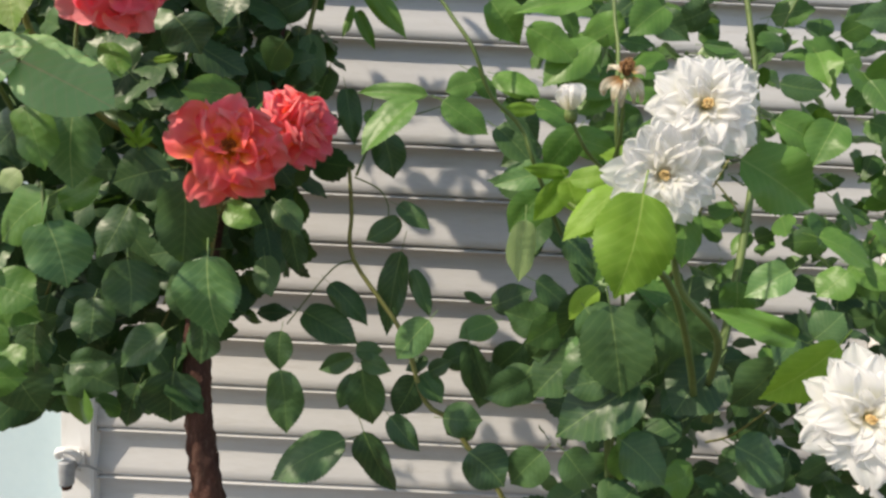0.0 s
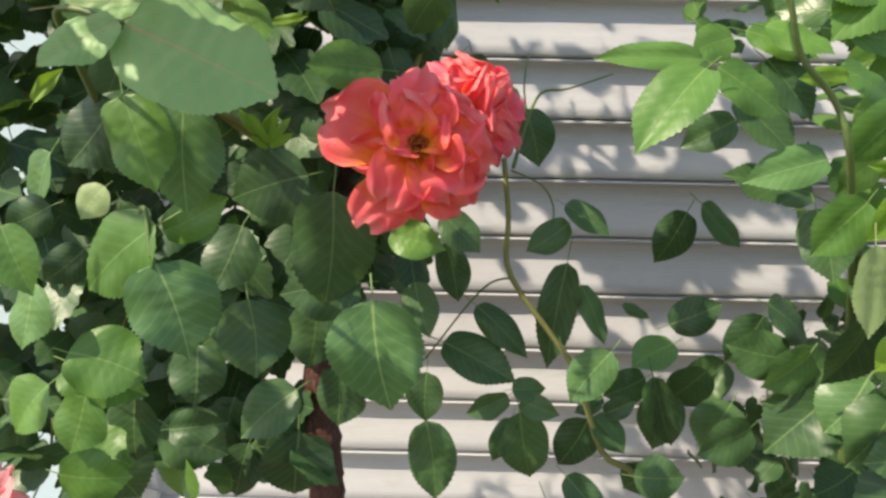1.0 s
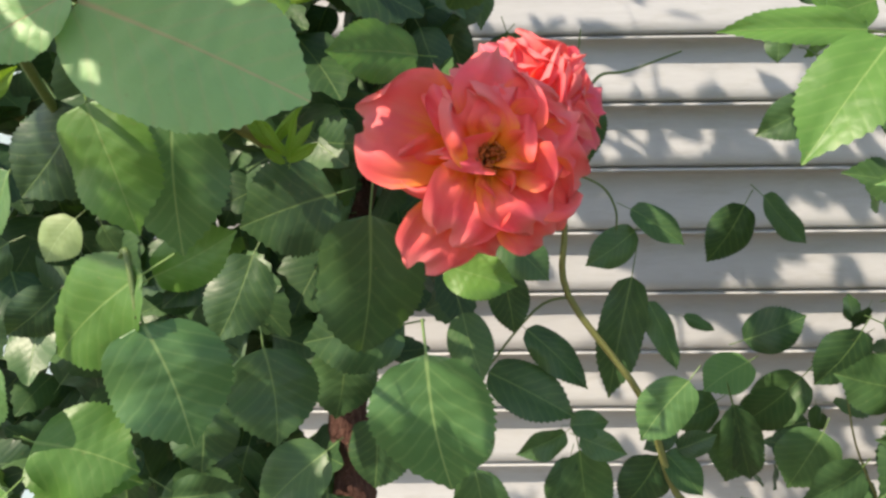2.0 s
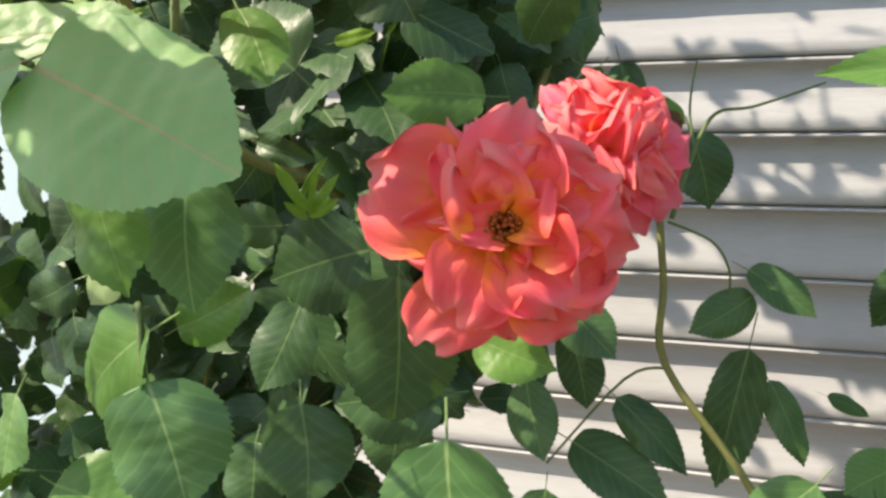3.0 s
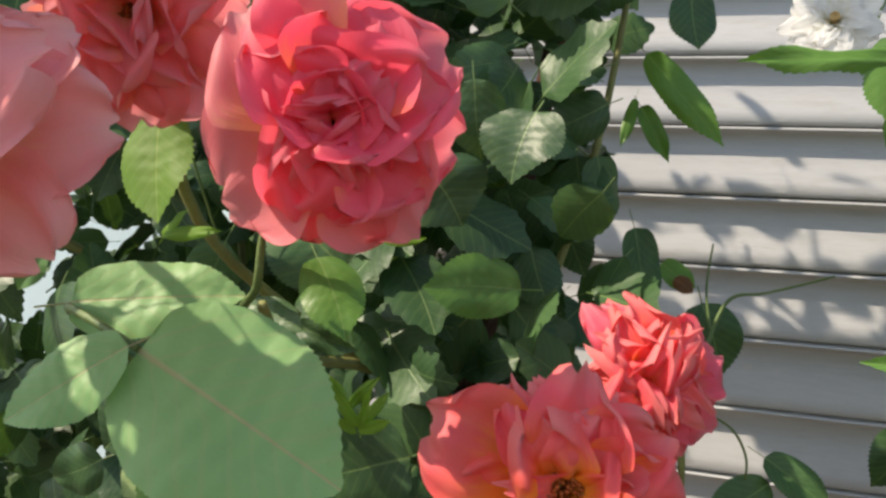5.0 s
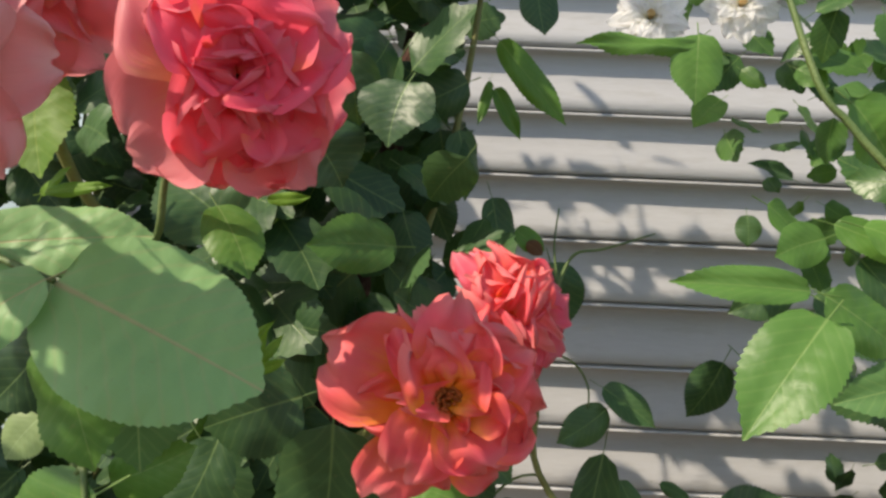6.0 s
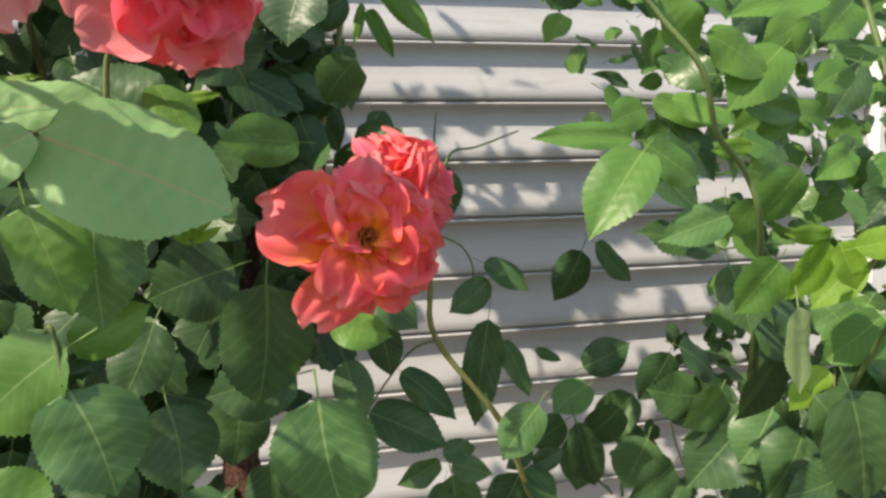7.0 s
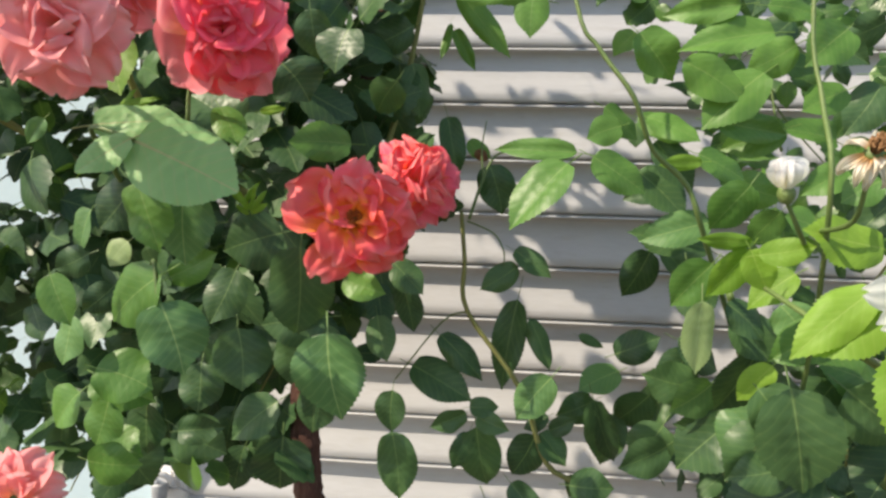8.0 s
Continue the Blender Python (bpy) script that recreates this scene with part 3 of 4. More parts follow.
SPRAY_SPRIG = [
    (-0.048, 0.755, 1.338, -0.064, 0.749, 1.237, 0.033, "o"),
    (-0.035, 0.755, 1.318, -0.009, 0.749, 1.264, 0.021, "o"),
    (-0.129, 0.753, 1.297, -0.080, 0.747, 1.251, 0.028, "o"),
    (-0.054, 0.745, 1.391, -0.014, 0.739, 1.368, 0.023, "o"),
    (-0.050, 0.745, 1.375, -0.086, 0.739, 1.350, 0.026, "o"),
    (0.140, 0.983, 1.367, 0.103, 0.977, 1.302, 0.046, "o"),
    (0.145, 0.953, 1.380, 0.192, 0.947, 1.329, 0.034, "o"),
    (0.064, 0.803, 1.270, 0.112, 0.797, 1.291, 0.036, "o"),
    (-0.158, 0.753, 1.262, -0.092, 0.747, 1.230, 0.040, "o"),
    (-0.171, 0.703, 1.208, -0.162, 0.697, 1.135, 0.039, "o"),
    (-0.171, 0.703, 1.251, -0.173, 0.697, 1.207, 0.030, "o"),
    (-0.098, 0.743, 1.216, -0.134, 0.737, 1.195, 0.022, "o"),
    (-0.095, 0.743, 1.222, -0.065, 0.737, 1.228, 0.021, "o"),
]
SPRAY_SPRIGB = [
    (-0.087, 0.743, 1.212, -0.053, 0.737, 1.200, 0.022, "o"),
    (-0.087, 0.743, 1.201, -0.074, 0.737, 1.134, 0.044, "o"),
    (-0.094, 0.743, 1.195, -0.109, 0.737, 1.152, 0.023, "o"),
    (-0.012, 0.723, 1.266, -0.047, 0.717, 1.222, 0.036, "g"),
    (-0.024, 0.743, 1.196, -0.051, 0.737, 1.151, 0.037, "o"),
    (-0.020, 0.743, 1.198, 0.012, 0.737, 1.167, 0.028, "o"),
    (-0.012, 0.743, 1.217, -0.038, 0.737, 1.204, 0.016, "o"),
    (0.044, 0.803, 1.215, 0.005, 0.797, 1.197, 0.033, "o"),
    (0.070, 0.803, 1.251, 0.028, 0.797, 1.226, 0.035, "g"),
    (0.105, 0.803, 1.224, 0.067, 0.797, 1.189, 0.041, "o"),
    (0.036, 0.753, 1.233, 0.057, 0.747, 1.163, 0.030, "o"),
    (0.030, 0.853, 1.277, 0.060, 0.847, 1.266, 0.013, "o"),
]
SPRAY_RIGHT = [
    (-0.029, 0.515, 1.477, -0.063, 0.509, 1.441, 0.031, "m"),
    (-0.020, 0.543, 1.485, -0.078, 0.537, 1.489, 0.016, "m"),
    (-0.008, 0.553, 1.483, 0.031, 0.547, 1.461, 0.026, "m"),
    (0.112, 0.803, 1.469, 0.063, 0.797, 1.445, 0.034, "o"),
    (0.045, 0.653, 1.474, 0.094, 0.647, 1.442, 0.034, "o"),
    (0.014, 0.653, 1.527, 0.045, 0.647, 1.503, 0.025, "m"),
    (0.036, 0.623, 1.516, 0.085, 0.617, 1.502, 0.020, "m"),
    (0.020, 0.603, 1.508, -0.008, 0.597, 1.497, 0.023, "m"),
    (0.072, 0.803, 1.526, 0.072, 0.797, 1.500, 0.019, "o"),
    (0.039, 0.603, 1.515, 0.083, 0.597, 1.501, 0.021, "m"),
    (0.125, 0.608, 1.550, 0.085, 0.602, 1.516, 0.037, "m"),
    (0.151, 0.623, 1.510, 0.097, 0.617, 1.493, 0.030, "m"),
    (0.070, 0.563, 1.481, 0.038, 0.557, 1.478, 0.011, "y"),
]
SPRAY_RIGHTB = [
    (0.070, 0.573, 1.487, 0.105, 0.567, 1.472, 0.022, "m"),
    (0.051, 0.623, 1.498, 0.086, 0.617, 1.462, 0.026, "o"),
    (0.108, 0.653, 1.409, 0.046, 0.647, 1.429, 0.031, "o"),
    (0.105, 0.563, 1.466, 0.077, 0.557, 1.433, 0.030, "m"),
    (0.093, 0.523, 1.429, 0.061, 0.517, 1.430, 0.011, "y"),
    (0.092, 0.523, 1.424, 0.066, 0.517, 1.392, 0.021, "y"),
    (0.089, 0.513, 1.425, 0.102, 0.507, 1.399, 0.021, "y"),
    (0.090, 0.503, 1.423, 0.123, 0.497, 1.430, 0.017, "y"),
    (0.146, 0.553, 1.438, 0.121, 0.547, 1.445, 0.021, "m"),
    (0.155, 0.488, 1.431, 0.112, 0.482, 1.444, 0.032, "y"),
    (0.110, 0.403, 1.417, 0.072, 0.397, 1.389, 0.032, "y"),
    (0.059, 0.506, 1.392, 0.056, 0.500, 1.345, 0.023, "p"),
    (0.076, 0.543, 1.411, 0.048, 0.537, 1.381, 0.029, "m"),
]
SPRAY_RIGHTC = [
    (0.102, 0.583, 1.376, 0.135, 0.577, 1.351, 0.027, "o"),
    (0.131, 0.563, 1.335, 0.102, 0.557, 1.310, 0.020, "y"),
    (0.146, 0.853, 1.217, 0.098, 0.847, 1.168, 0.044, "o"),
    (0.035, 0.753, 1.234, 0.047, 0.747, 1.172, 0.029, "o"),
    (-0.010, 0.743, 1.201, 0.015, 0.737, 1.214, 0.019, "o"),
    (0.008, 0.703, 1.162, 0.051, 0.697, 1.161, 0.036, "o"),
    (0.147, 0.663, 1.257, 0.097, 0.657, 1.207, 0.053, "o"),
    (0.150, 0.603, 1.272, 0.123, 0.597, 1.227, 0.043, "o"),
    (0.140, 0.553, 1.322, 0.165, 0.547, 1.238, 0.057, "o"),
    (0.234, 0.623, 1.321, 0.219, 0.617, 1.242, 0.054, "o"),
    (0.161, 0.583, 1.253, 0.121, 0.577, 1.223, 0.041, "o"),
]
SPRAY_RIGHTD = [
    (0.131, 0.753, 1.294, 0.099, 0.747, 1.249, 0.037, "o"),
    (0.108, 0.553, 1.568, 0.046, 0.547, 1.560, 0.025, "m"),
    (0.085, 0.553, 1.586, 0.029, 0.547, 1.576, 0.020, "m"),
    (0.029, 0.603, 1.578, 0.059, 0.597, 1.546, 0.032, "m"),
    (0.087, 0.903, 1.641, 0.059, 0.897, 1.616, 0.030, "m"),
    (-0.051, 0.603, 1.609, -0.052, 0.597, 1.578, 0.025, "m"),
    (0.106, 0.563, 1.588, 0.139, 0.557, 1.582, 0.017, "m"),
    (0.262, 0.703, 1.610, 0.224, 0.697, 1.592, 0.030, "o"),
    (0.188, 0.953, 1.572, 0.143, 0.947, 1.591, 0.020, "o"),
    (0.368, 1.003, 1.631, 0.389, 0.997, 1.597, 0.025, "o"),
    (0.250, 0.903, 1.608, 0.296, 0.897, 1.582, 0.024, "o"),
    (0.183, 0.663, 1.590, 0.235, 0.657, 1.572, 0.028, "o"),
    (0.097, 0.683, 1.321, 0.138, 0.677, 1.298, 0.036, "o"),
]
SPRAY_WHITE = [
    (0.093, 0.338, 1.415, 0.095, 0.332, 1.359, 0.037, "y"),
    (0.155, 0.373, 1.436, 0.209, 0.367, 1.414, 0.034, "m"),
    (0.104, 0.403, 1.421, 0.067, 0.397, 1.390, 0.020, "y"),
    (0.131, 0.383, 1.412, 0.139, 0.377, 1.373, 0.017, "m"),
    (0.239, 0.403, 1.330, 0.201, 0.397, 1.291, 0.033, "y"),
    (0.271, 0.503, 1.311, 0.215, 0.497, 1.327, 0.021, "m"),
    (0.173, 0.563, 1.252, 0.104, 0.557, 1.206, 0.054, "o"),
    (0.184, 0.563, 1.320, 0.236, 0.557, 1.282, 0.046, "o"),
    (0.248, 0.583, 1.270, 0.215, 0.577, 1.219, 0.050, "o"),
    (0.315, 0.603, 1.268, 0.269, 0.597, 1.225, 0.047, "o"),
    (0.162, 0.563, 1.201, 0.207, 0.557, 1.165, 0.044, "o"),
    (0.271, 0.583, 1.193, 0.322, 0.577, 1.166, 0.046, "o"),
    (0.284, 0.503, 1.312, 0.304, 0.497, 1.332, 0.026, "o"),
]
SPRAY_LOW = [
    (-0.084, 0.603, 1.174, -0.150, 0.597, 1.133, 0.041, "o"),
    (-0.073, 0.653, 1.163, -0.042, 0.647, 1.095, 0.036, "o"),
    (-0.050, 0.703, 1.161, -0.013, 0.697, 1.121, 0.026, "o"),
    (0.033, 0.623, 1.159, 0.073, 0.617, 1.124, 0.044, "o"),
    (0.105, 0.623, 1.162, 0.073, 0.617, 1.130, 0.038, "o"),
    (0.122, 0.603, 1.172, 0.155, 0.597, 1.138, 0.037, "o"),
    (0.067, 0.803, 1.200, 0.056, 0.797, 1.140, 0.042, "o"),
    (0.109, 0.753, 1.210, 0.085, 0.747, 1.163, 0.046, "o"),
    (0.039, 0.743, 1.152, 0.014, 0.737, 1.126, 0.039, "o"),
    (0.317, 0.603, 1.353, 0.275, 0.597, 1.331, 0.031, "g"),
    (0.369, 0.603, 1.355, 0.336, 0.597, 1.334, 0.031, "m"),
    (0.351, 0.623, 1.384, 0.408, 0.617, 1.366, 0.037, "m"),
]
SPRAY_EDGE = [
    (-0.047, 0.603, 1.602, -0.112, 0.597, 1.608, 0.011, "m"),
    (-0.360, 0.563, 1.462, -0.329, 0.557, 1.417, 0.047, "o"),
    (-0.362, 0.523, 1.321, -0.318, 0.517, 1.311, 0.038, "m"),
    (-0.380, 0.553, 1.248, -0.348, 0.547, 1.242, 0.033, "m"),
    (-0.395, 0.603, 1.234, -0.371, 0.597, 1.186, 0.047, "o"),
    (-0.378, 0.663, 1.218, -0.329, 0.657, 1.193, 0.046, "o"),
    (-0.286, 0.603, 1.500, -0.322, 0.597, 1.531, 0.050, "o"),
    (-0.255, 0.623, 1.555, -0.232, 0.617, 1.525, 0.046, "o"),
    (-0.199, 0.623, 1.583, -0.212, 0.617, 1.554, 0.041, "o"),
]
SPRAY_YOUNG = [
    (-0.260, 0.563, 1.437, -0.269, 0.557, 1.454, 0.005, "y"),
    (-0.260, 0.563, 1.437, -0.246, 0.557, 1.453, 0.005, "y"),
    (-0.259, 0.563, 1.436, -0.255, 0.557, 1.456, 0.004, "y"),
    (-0.260, 0.563, 1.435, -0.244, 0.557, 1.443, 0.005, "y"),
    (-0.261, 0.563, 1.434, -0.269, 0.557, 1.441, 0.004, "y"),
    (-0.270, 0.573, 1.442, -0.279, 0.567, 1.457, 0.006, "y"),
    (-0.269, 0.573, 1.442, -0.255, 0.567, 1.458, 0.005, "y"),
    (-0.360, 0.563, 1.512, -0.347, 0.557, 1.526, 0.006, "y"),
    (-0.239, 0.843, 1.560, -0.210, 0.837, 1.541, 0.027, "b"),
    (-0.227, 0.853, 1.557, -0.230, 0.847, 1.520, 0.025, "b"),
    (-0.216, 0.843, 1.533, -0.227, 0.837, 1.556, 0.018, "b"),
    (-0.101, 0.863, 1.494, -0.086, 0.857, 1.483, 0.013, "b"),
]
SPRAY_RIGHTX = [
    (0.194, 0.623, 1.540, 0.159, 0.617, 1.522, 0.026, "m"),
    (0.210, 0.663, 1.503, 0.169, 0.657, 1.518, 0.028, "m"),
    (0.200, 0.623, 1.479, 0.173, 0.617, 1.461, 0.024, "m"),
    (0.204, 0.583, 1.471, 0.174, 0.577, 1.458, 0.025, "m"),
    (0.241, 0.663, 1.550, 0.215, 0.657, 1.512, 0.033, "o"),
    (0.124, 0.623, 1.358, 0.160, 0.617, 1.323, 0.035, "o"),
    (0.201, 0.603, 1.366, 0.168, 0.597, 1.330, 0.037, "m"),
    (0.141, 0.583, 1.376, 0.165, 0.577, 1.349, 0.030, "g"),
    (0.220, 0.583, 1.315, 0.182, 0.577, 1.336, 0.034, "m"),
    (0.124, 0.663, 1.287, 0.095, 0.657, 1.256, 0.040, "g"),
    (0.156, 0.643, 1.275, 0.124, 0.637, 1.235, 0.044, "g"),
    (0.094, 0.683, 1.217, 0.058, 0.677, 1.190, 0.037, "o"),
    (0.098, 0.623, 1.434, 0.045, 0.617, 1.421, 0.028, "g"),
]
SPRAY_RIGHTY = [
    (0.172, 0.563, 1.367, 0.128, 0.557, 1.341, 0.030, "m"),
    (0.195, 0.583, 1.329, 0.163, 0.577, 1.292, 0.036, "o"),
    (0.071, 0.583, 1.404, 0.085, 0.577, 1.358, 0.030, "o"),
    (0.132, 0.543, 1.406, 0.096, 0.537, 1.385, 0.024, "y"),
    (0.144, 0.623, 1.330, 0.118, 0.617, 1.273, 0.047, "o"),
    (0.151, 0.563, 1.259, 0.103, 0.557, 1.251, 0.030, "o"),
    (0.118, 0.683, 1.276, 0.073, 0.677, 1.287, 0.038, "o"),
    (0.158, 0.663, 1.260, 0.092, 0.657, 1.245, 0.042, "o"),
    (0.090, 0.603, 1.513, 0.143, 0.597, 1.504, 0.023, "m"),
    (0.063, 0.603, 1.557, 0.111, 0.597, 1.531, 0.034, "m"),
    (0.111, 0.623, 1.467, 0.153, 0.617, 1.454, 0.029, "m"),
    (0.122, 0.563, 1.317, 0.162, 0.557, 1.276, 0.038, "o"),
]


# ---- coral rose bush ----
bush = tagged(new("rose_bush"), "leafy coral rose bush with open blooms, beside white siding", "rose bush")
tagged(tube("trunk", [(-0.215, 0.70, -0.03), (-0.222, 0.70, 0.5), (-0.238, 0.69, 1.0), (-0.256, 0.69, 1.19), (-0.262, 0.74, 1.35), (-0.236, 0.84, 1.53), (-0.20, 0.88, 1.75)], 0.020, 0.008, BARK, bush, 24, 0.42, 26), "rough reddish-brown woody trunk")
BRANCHES = [
    [(-0.26, 0.72, 1.28), (-0.33, 0.78, 1.36), (-0.40, 0.80, 1.50), (-0.44, 0.80, 1.75)],
    [(-0.262, 0.74, 1.35), (-0.285, 0.68, 1.43), (-0.30, 0.58, 1.46), (-0.29, 0.53, 1.49)],
    [(-0.262, 0.74, 1.35), (-0.20, 0.78, 1.48), (-0.165, 0.80, 1.62), (-0.14, 0.84, 1.85)],
    [(-0.26, 0.72, 1.30), (-0.22, 0.64, 1.38), (-0.18, 0.56, 1.42)],
    [(-0.22, 0.64, 1.38), (-0.17, 0.64, 1.42), (-0.143, 0.63, 1.46)],
    # its upper end is unseen, added to carry the siding-shading clumps
    [(-0.34, 0.79, 1.38), (-0.45, 0.82, 1.42), (-0.50, 0.86, 1.60), (-0.48, 0.95, 1.85), (-0.42, 1.09, 2.13)],
    [(-0.285, 0.68, 1.43), (-0.33, 0.64, 1.47), (-0.36, 0.59, 1.52), (-0.355, 0.545, 1.59)],
]
# unseen extra branch, leads towards the clump that shades the broad leaf
BRANCHES.append([(-0.355, 0.545, 1.59), (-0.40, 0.48, 1.60), (-0.41, 0.42, 1.66)])
for b in BRANCHES:
    tube("branch", b, 0.004, 0.0022, STEM_BROWN, bush, 7, 0.2)
for b in ([(-0.30, 0.58, 1.46), (-0.297, 0.53, 1.485), (-0.283, 0.513, 1.499), (-0.279, 0.511, 1.523), (-0.262, 0.507, 1.545)],
          [(-0.35, 0.56, 1.44), (-0.335, 0.50, 1.478), (-0.325, 0.474, 1.492), (-0.292, 0.464, 1.4843)],
          [(-0.34, 0.56, 1.39), (-0.325, 0.535, 1.395), (-0.318, 0.528, 1.40), (-0.312, 0.52, 1.375)]):
    tube("stalk", b, 0.0022, 0.0011, STEM_GREEN, bush, 6)
for rows in (SPRAY_BIGLEAF, SPRAY_LEFT, SPRAY_LEFTB, SPRAY_LEFTC, SPRAY_LEFTTOP, SPRAY_LEFTTOPB, SPRAY_EDGE, SPRAY_YOUNG):
    leaves(rows, bush)


def left_edge(z):
    """How far the coral bush reaches towards the bare siding at each height."""
    return float(np.interp(z, (1.05, 1.16, 1.22, 1.30, 1.41, 1.53, 1.65, 2.2), (-0.62, -0.31, -0.235, -0.185, -0.165, -0.15, -0.155, -0.10)))


def left_mass(y0, y1, z0, z1, margin=0.008):
    def spot(rng):
        x, y, z = rng.uniform(-0.95, -0.10), rng.uniform(y0, y1), rng.uniform(z0, z1)
        ragged = 0.035 * noise.noise(Vector((x * 9, y * 9, z * 9)))
        round_ = abs((x + 0.50) / 0.47) ** 3 + abs((y - 0.80) / 0.21) ** 3 + max(0.0, (z - 1.75) / 0.5) ** 2
        if round_ > 1.0 + 5 * ragged:
            return None
        if (z < 1.32 or x < -0.36) and noise.noise(Vector((x * 13, y * 6, z * 13 + 3))) < -0.1:
            return None
        low = z < 1.135 + ragged - 0.1 * (y - 0.8)
        if low or x > left_edge(z) - 0.10 * (y - 0.8) - margin + ragged:
            return None
        return Vector((x, y, z))
    return spot


filling(bush, 70, 41, left_mass(0.685, 0.76, 1.18, 1.75, 0.075), (0.04, 0.06), "ooooo")
twigs(bush, 14, 51, left_mass(0.68, 0.80, 1.2, 1.75), (0.06, 0.14))
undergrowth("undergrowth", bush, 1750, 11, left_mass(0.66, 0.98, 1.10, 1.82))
# unseen bush top, filled in to shade and dapple the siding
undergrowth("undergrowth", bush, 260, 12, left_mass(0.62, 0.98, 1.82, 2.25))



def clump(x, y, z, wide, deep, high):
    return lambda rng: Vector((x + rng.uniform(-wide, wide), y + rng.uniform(-deep, deep), z + rng.uniform(-high, high)))


# two unseen clumps, added to cast the dark patches onto the siding
undergrowth("crown_leaves", bush, 70, 13, clump(-0.385, 1.033, 2.115, 0.07, 0.012, 0.022))
undergrowth("crown_leaves", bush, 50, 14, clump(-0.425, 1.033, 2.015, 0.045, 0.012, 0.018))
# unseen clump added up-sun of the broad pale leaf to shade it
undergrowth("crown_leaves", bush, 48, 15, clump(-0.385, 0.41, 1.612, 0.062, 0.025, 0.026), (0.03, 0.045))
# few unseen leaves, added to dapple the left foreground leaves
undergrowth("crown_leaves", bush, 9, 16, clump(-0.58, 0.42, 1.71, 0.09, 0.06, 0.05), (0.04, 0.06))
# unseen foliage added to throw dappled shade on the siding's middle courses
undergrowth("crown_leaves", bush, 85, 17, clump(-0.50, 0.98, 2.33, 0.33, 0.05, 0.13), (0.04, 0.06))
# unseen branch, made up to hold the clump over the broad leaf
tube("branch", [(-0.45, 0.82, 1.42), (-0.56, 0.66, 1.52), (-0.60, 0.52, 1.62), (-0.50, 0.43, 1.65), (-0.36, 0.405, 1.615)], 0.004, 0.0018, STEM_BROWN, bush, 7, 0.2)

flower(bush, (-0.174, 0.535, 1.4355), (0.16, -1, 0.16), [
    ((247,), 0.0475, 0.72, 94, -0.004, 0.1, 0.1, 0.08, 0),
    ((157,), 0.0490, 1.0, 80, -0.003, 0.25, 0.2, 0.12, 0),
    ((196,), 0.0340, 0.8, 84, -0.003, 0.35, 0.25, 0.22, 0),
    ((283,), 0.0370, 1.0, 86, -0.003, 0.25, 0.25, 0.16, 0),
    ((320,), 0.0410, 1.05, 82, -0.002, 0.3, 0.3, 0.2, 0),
    ((356,), 0.0410, 1.0, 78, -0.002, 0.3, 0.3, 0.16, 0),
    ((36,), 0.0390, 1.1, 72, -0.002, 0.3, 0.35, 0.14, 0),
    ((78,), 0.0380, 1.0, 64, -0.001, 0.35, 0.4, 0.16, 0),
    ((110,), 0.0360, 0.9, 66, -0.001, 0.4, 0.5, 0.2, 0),
    ((236,), 0.0313, 1.1, 66, 0.000, 0.4, 0.4, 0.2, 0),
    ((306,), 0.0322, 1.15, 64, 0.000, 0.4, 0.4, 0.24, 0),
    ((16,), 0.0313, 1.1, 62, 0.000, 0.4, 0.45, 0.2, 0),
    ((66,), 0.026, 1.1, 40, 0.002, 0.5, 0.8, 0.3, 0),
    ((112,), 0.027, 1.1, 36, 0.002, 0.5, 0.8, 0.34, 0),
    ((184,), 0.023, 0.7, 38, 0.001, 0.9, 0.5, 0.16, 0),
    ((4,), 0.024, 0.6, 50, 0.002, 0.9, 0.8, 0.2, 0),
    ((338,), 0.022, 0.7, 66, 0.001, 0.6, 0.6, 0.3, 0),
    ((250, 276, 300), 0.018, 0.85, 70, 0.001, 0.6, 0.6, 0.45, 0)], CORAL, 2, "open coral bloom with orange heart and dark stamens", STAMEN, 0.0078, loose=0.5)
flower(bush, (-0.143, 0.613, 1.459), (0.2, -1, 0.3), [
    ((135,), 0.040, 0.62, 66, -0.002, 0.5, 0.3, 0.14, 0, PINK),
    ((335, 20, 300), 0.037, 0.95, 78, -0.003, 0.35, 0.3, 0.14, 0, PINK),
    ((60, 95, 225, 262), 0.032, 0.95, 66, -0.002, 0.4, 0.35, 0.2, 0),
    ((20, 70, 120, 180, 240, 310), 0.028, 0.85, 46, 0.0, 0.5, 0.45, 0.28, 0),
    ((45, 130, 205, 330), 0.026, 0.85, 30, 0.001, 0.6, 0.5, 0.3, 0),
    ((80, 170, 290), 0.023, 0.8, 14, 0.002, 0.7, 0.5, 0.3, 0)], CORAL, 4, "half-open coral bloom behind the larger one", None, loose=1.7)
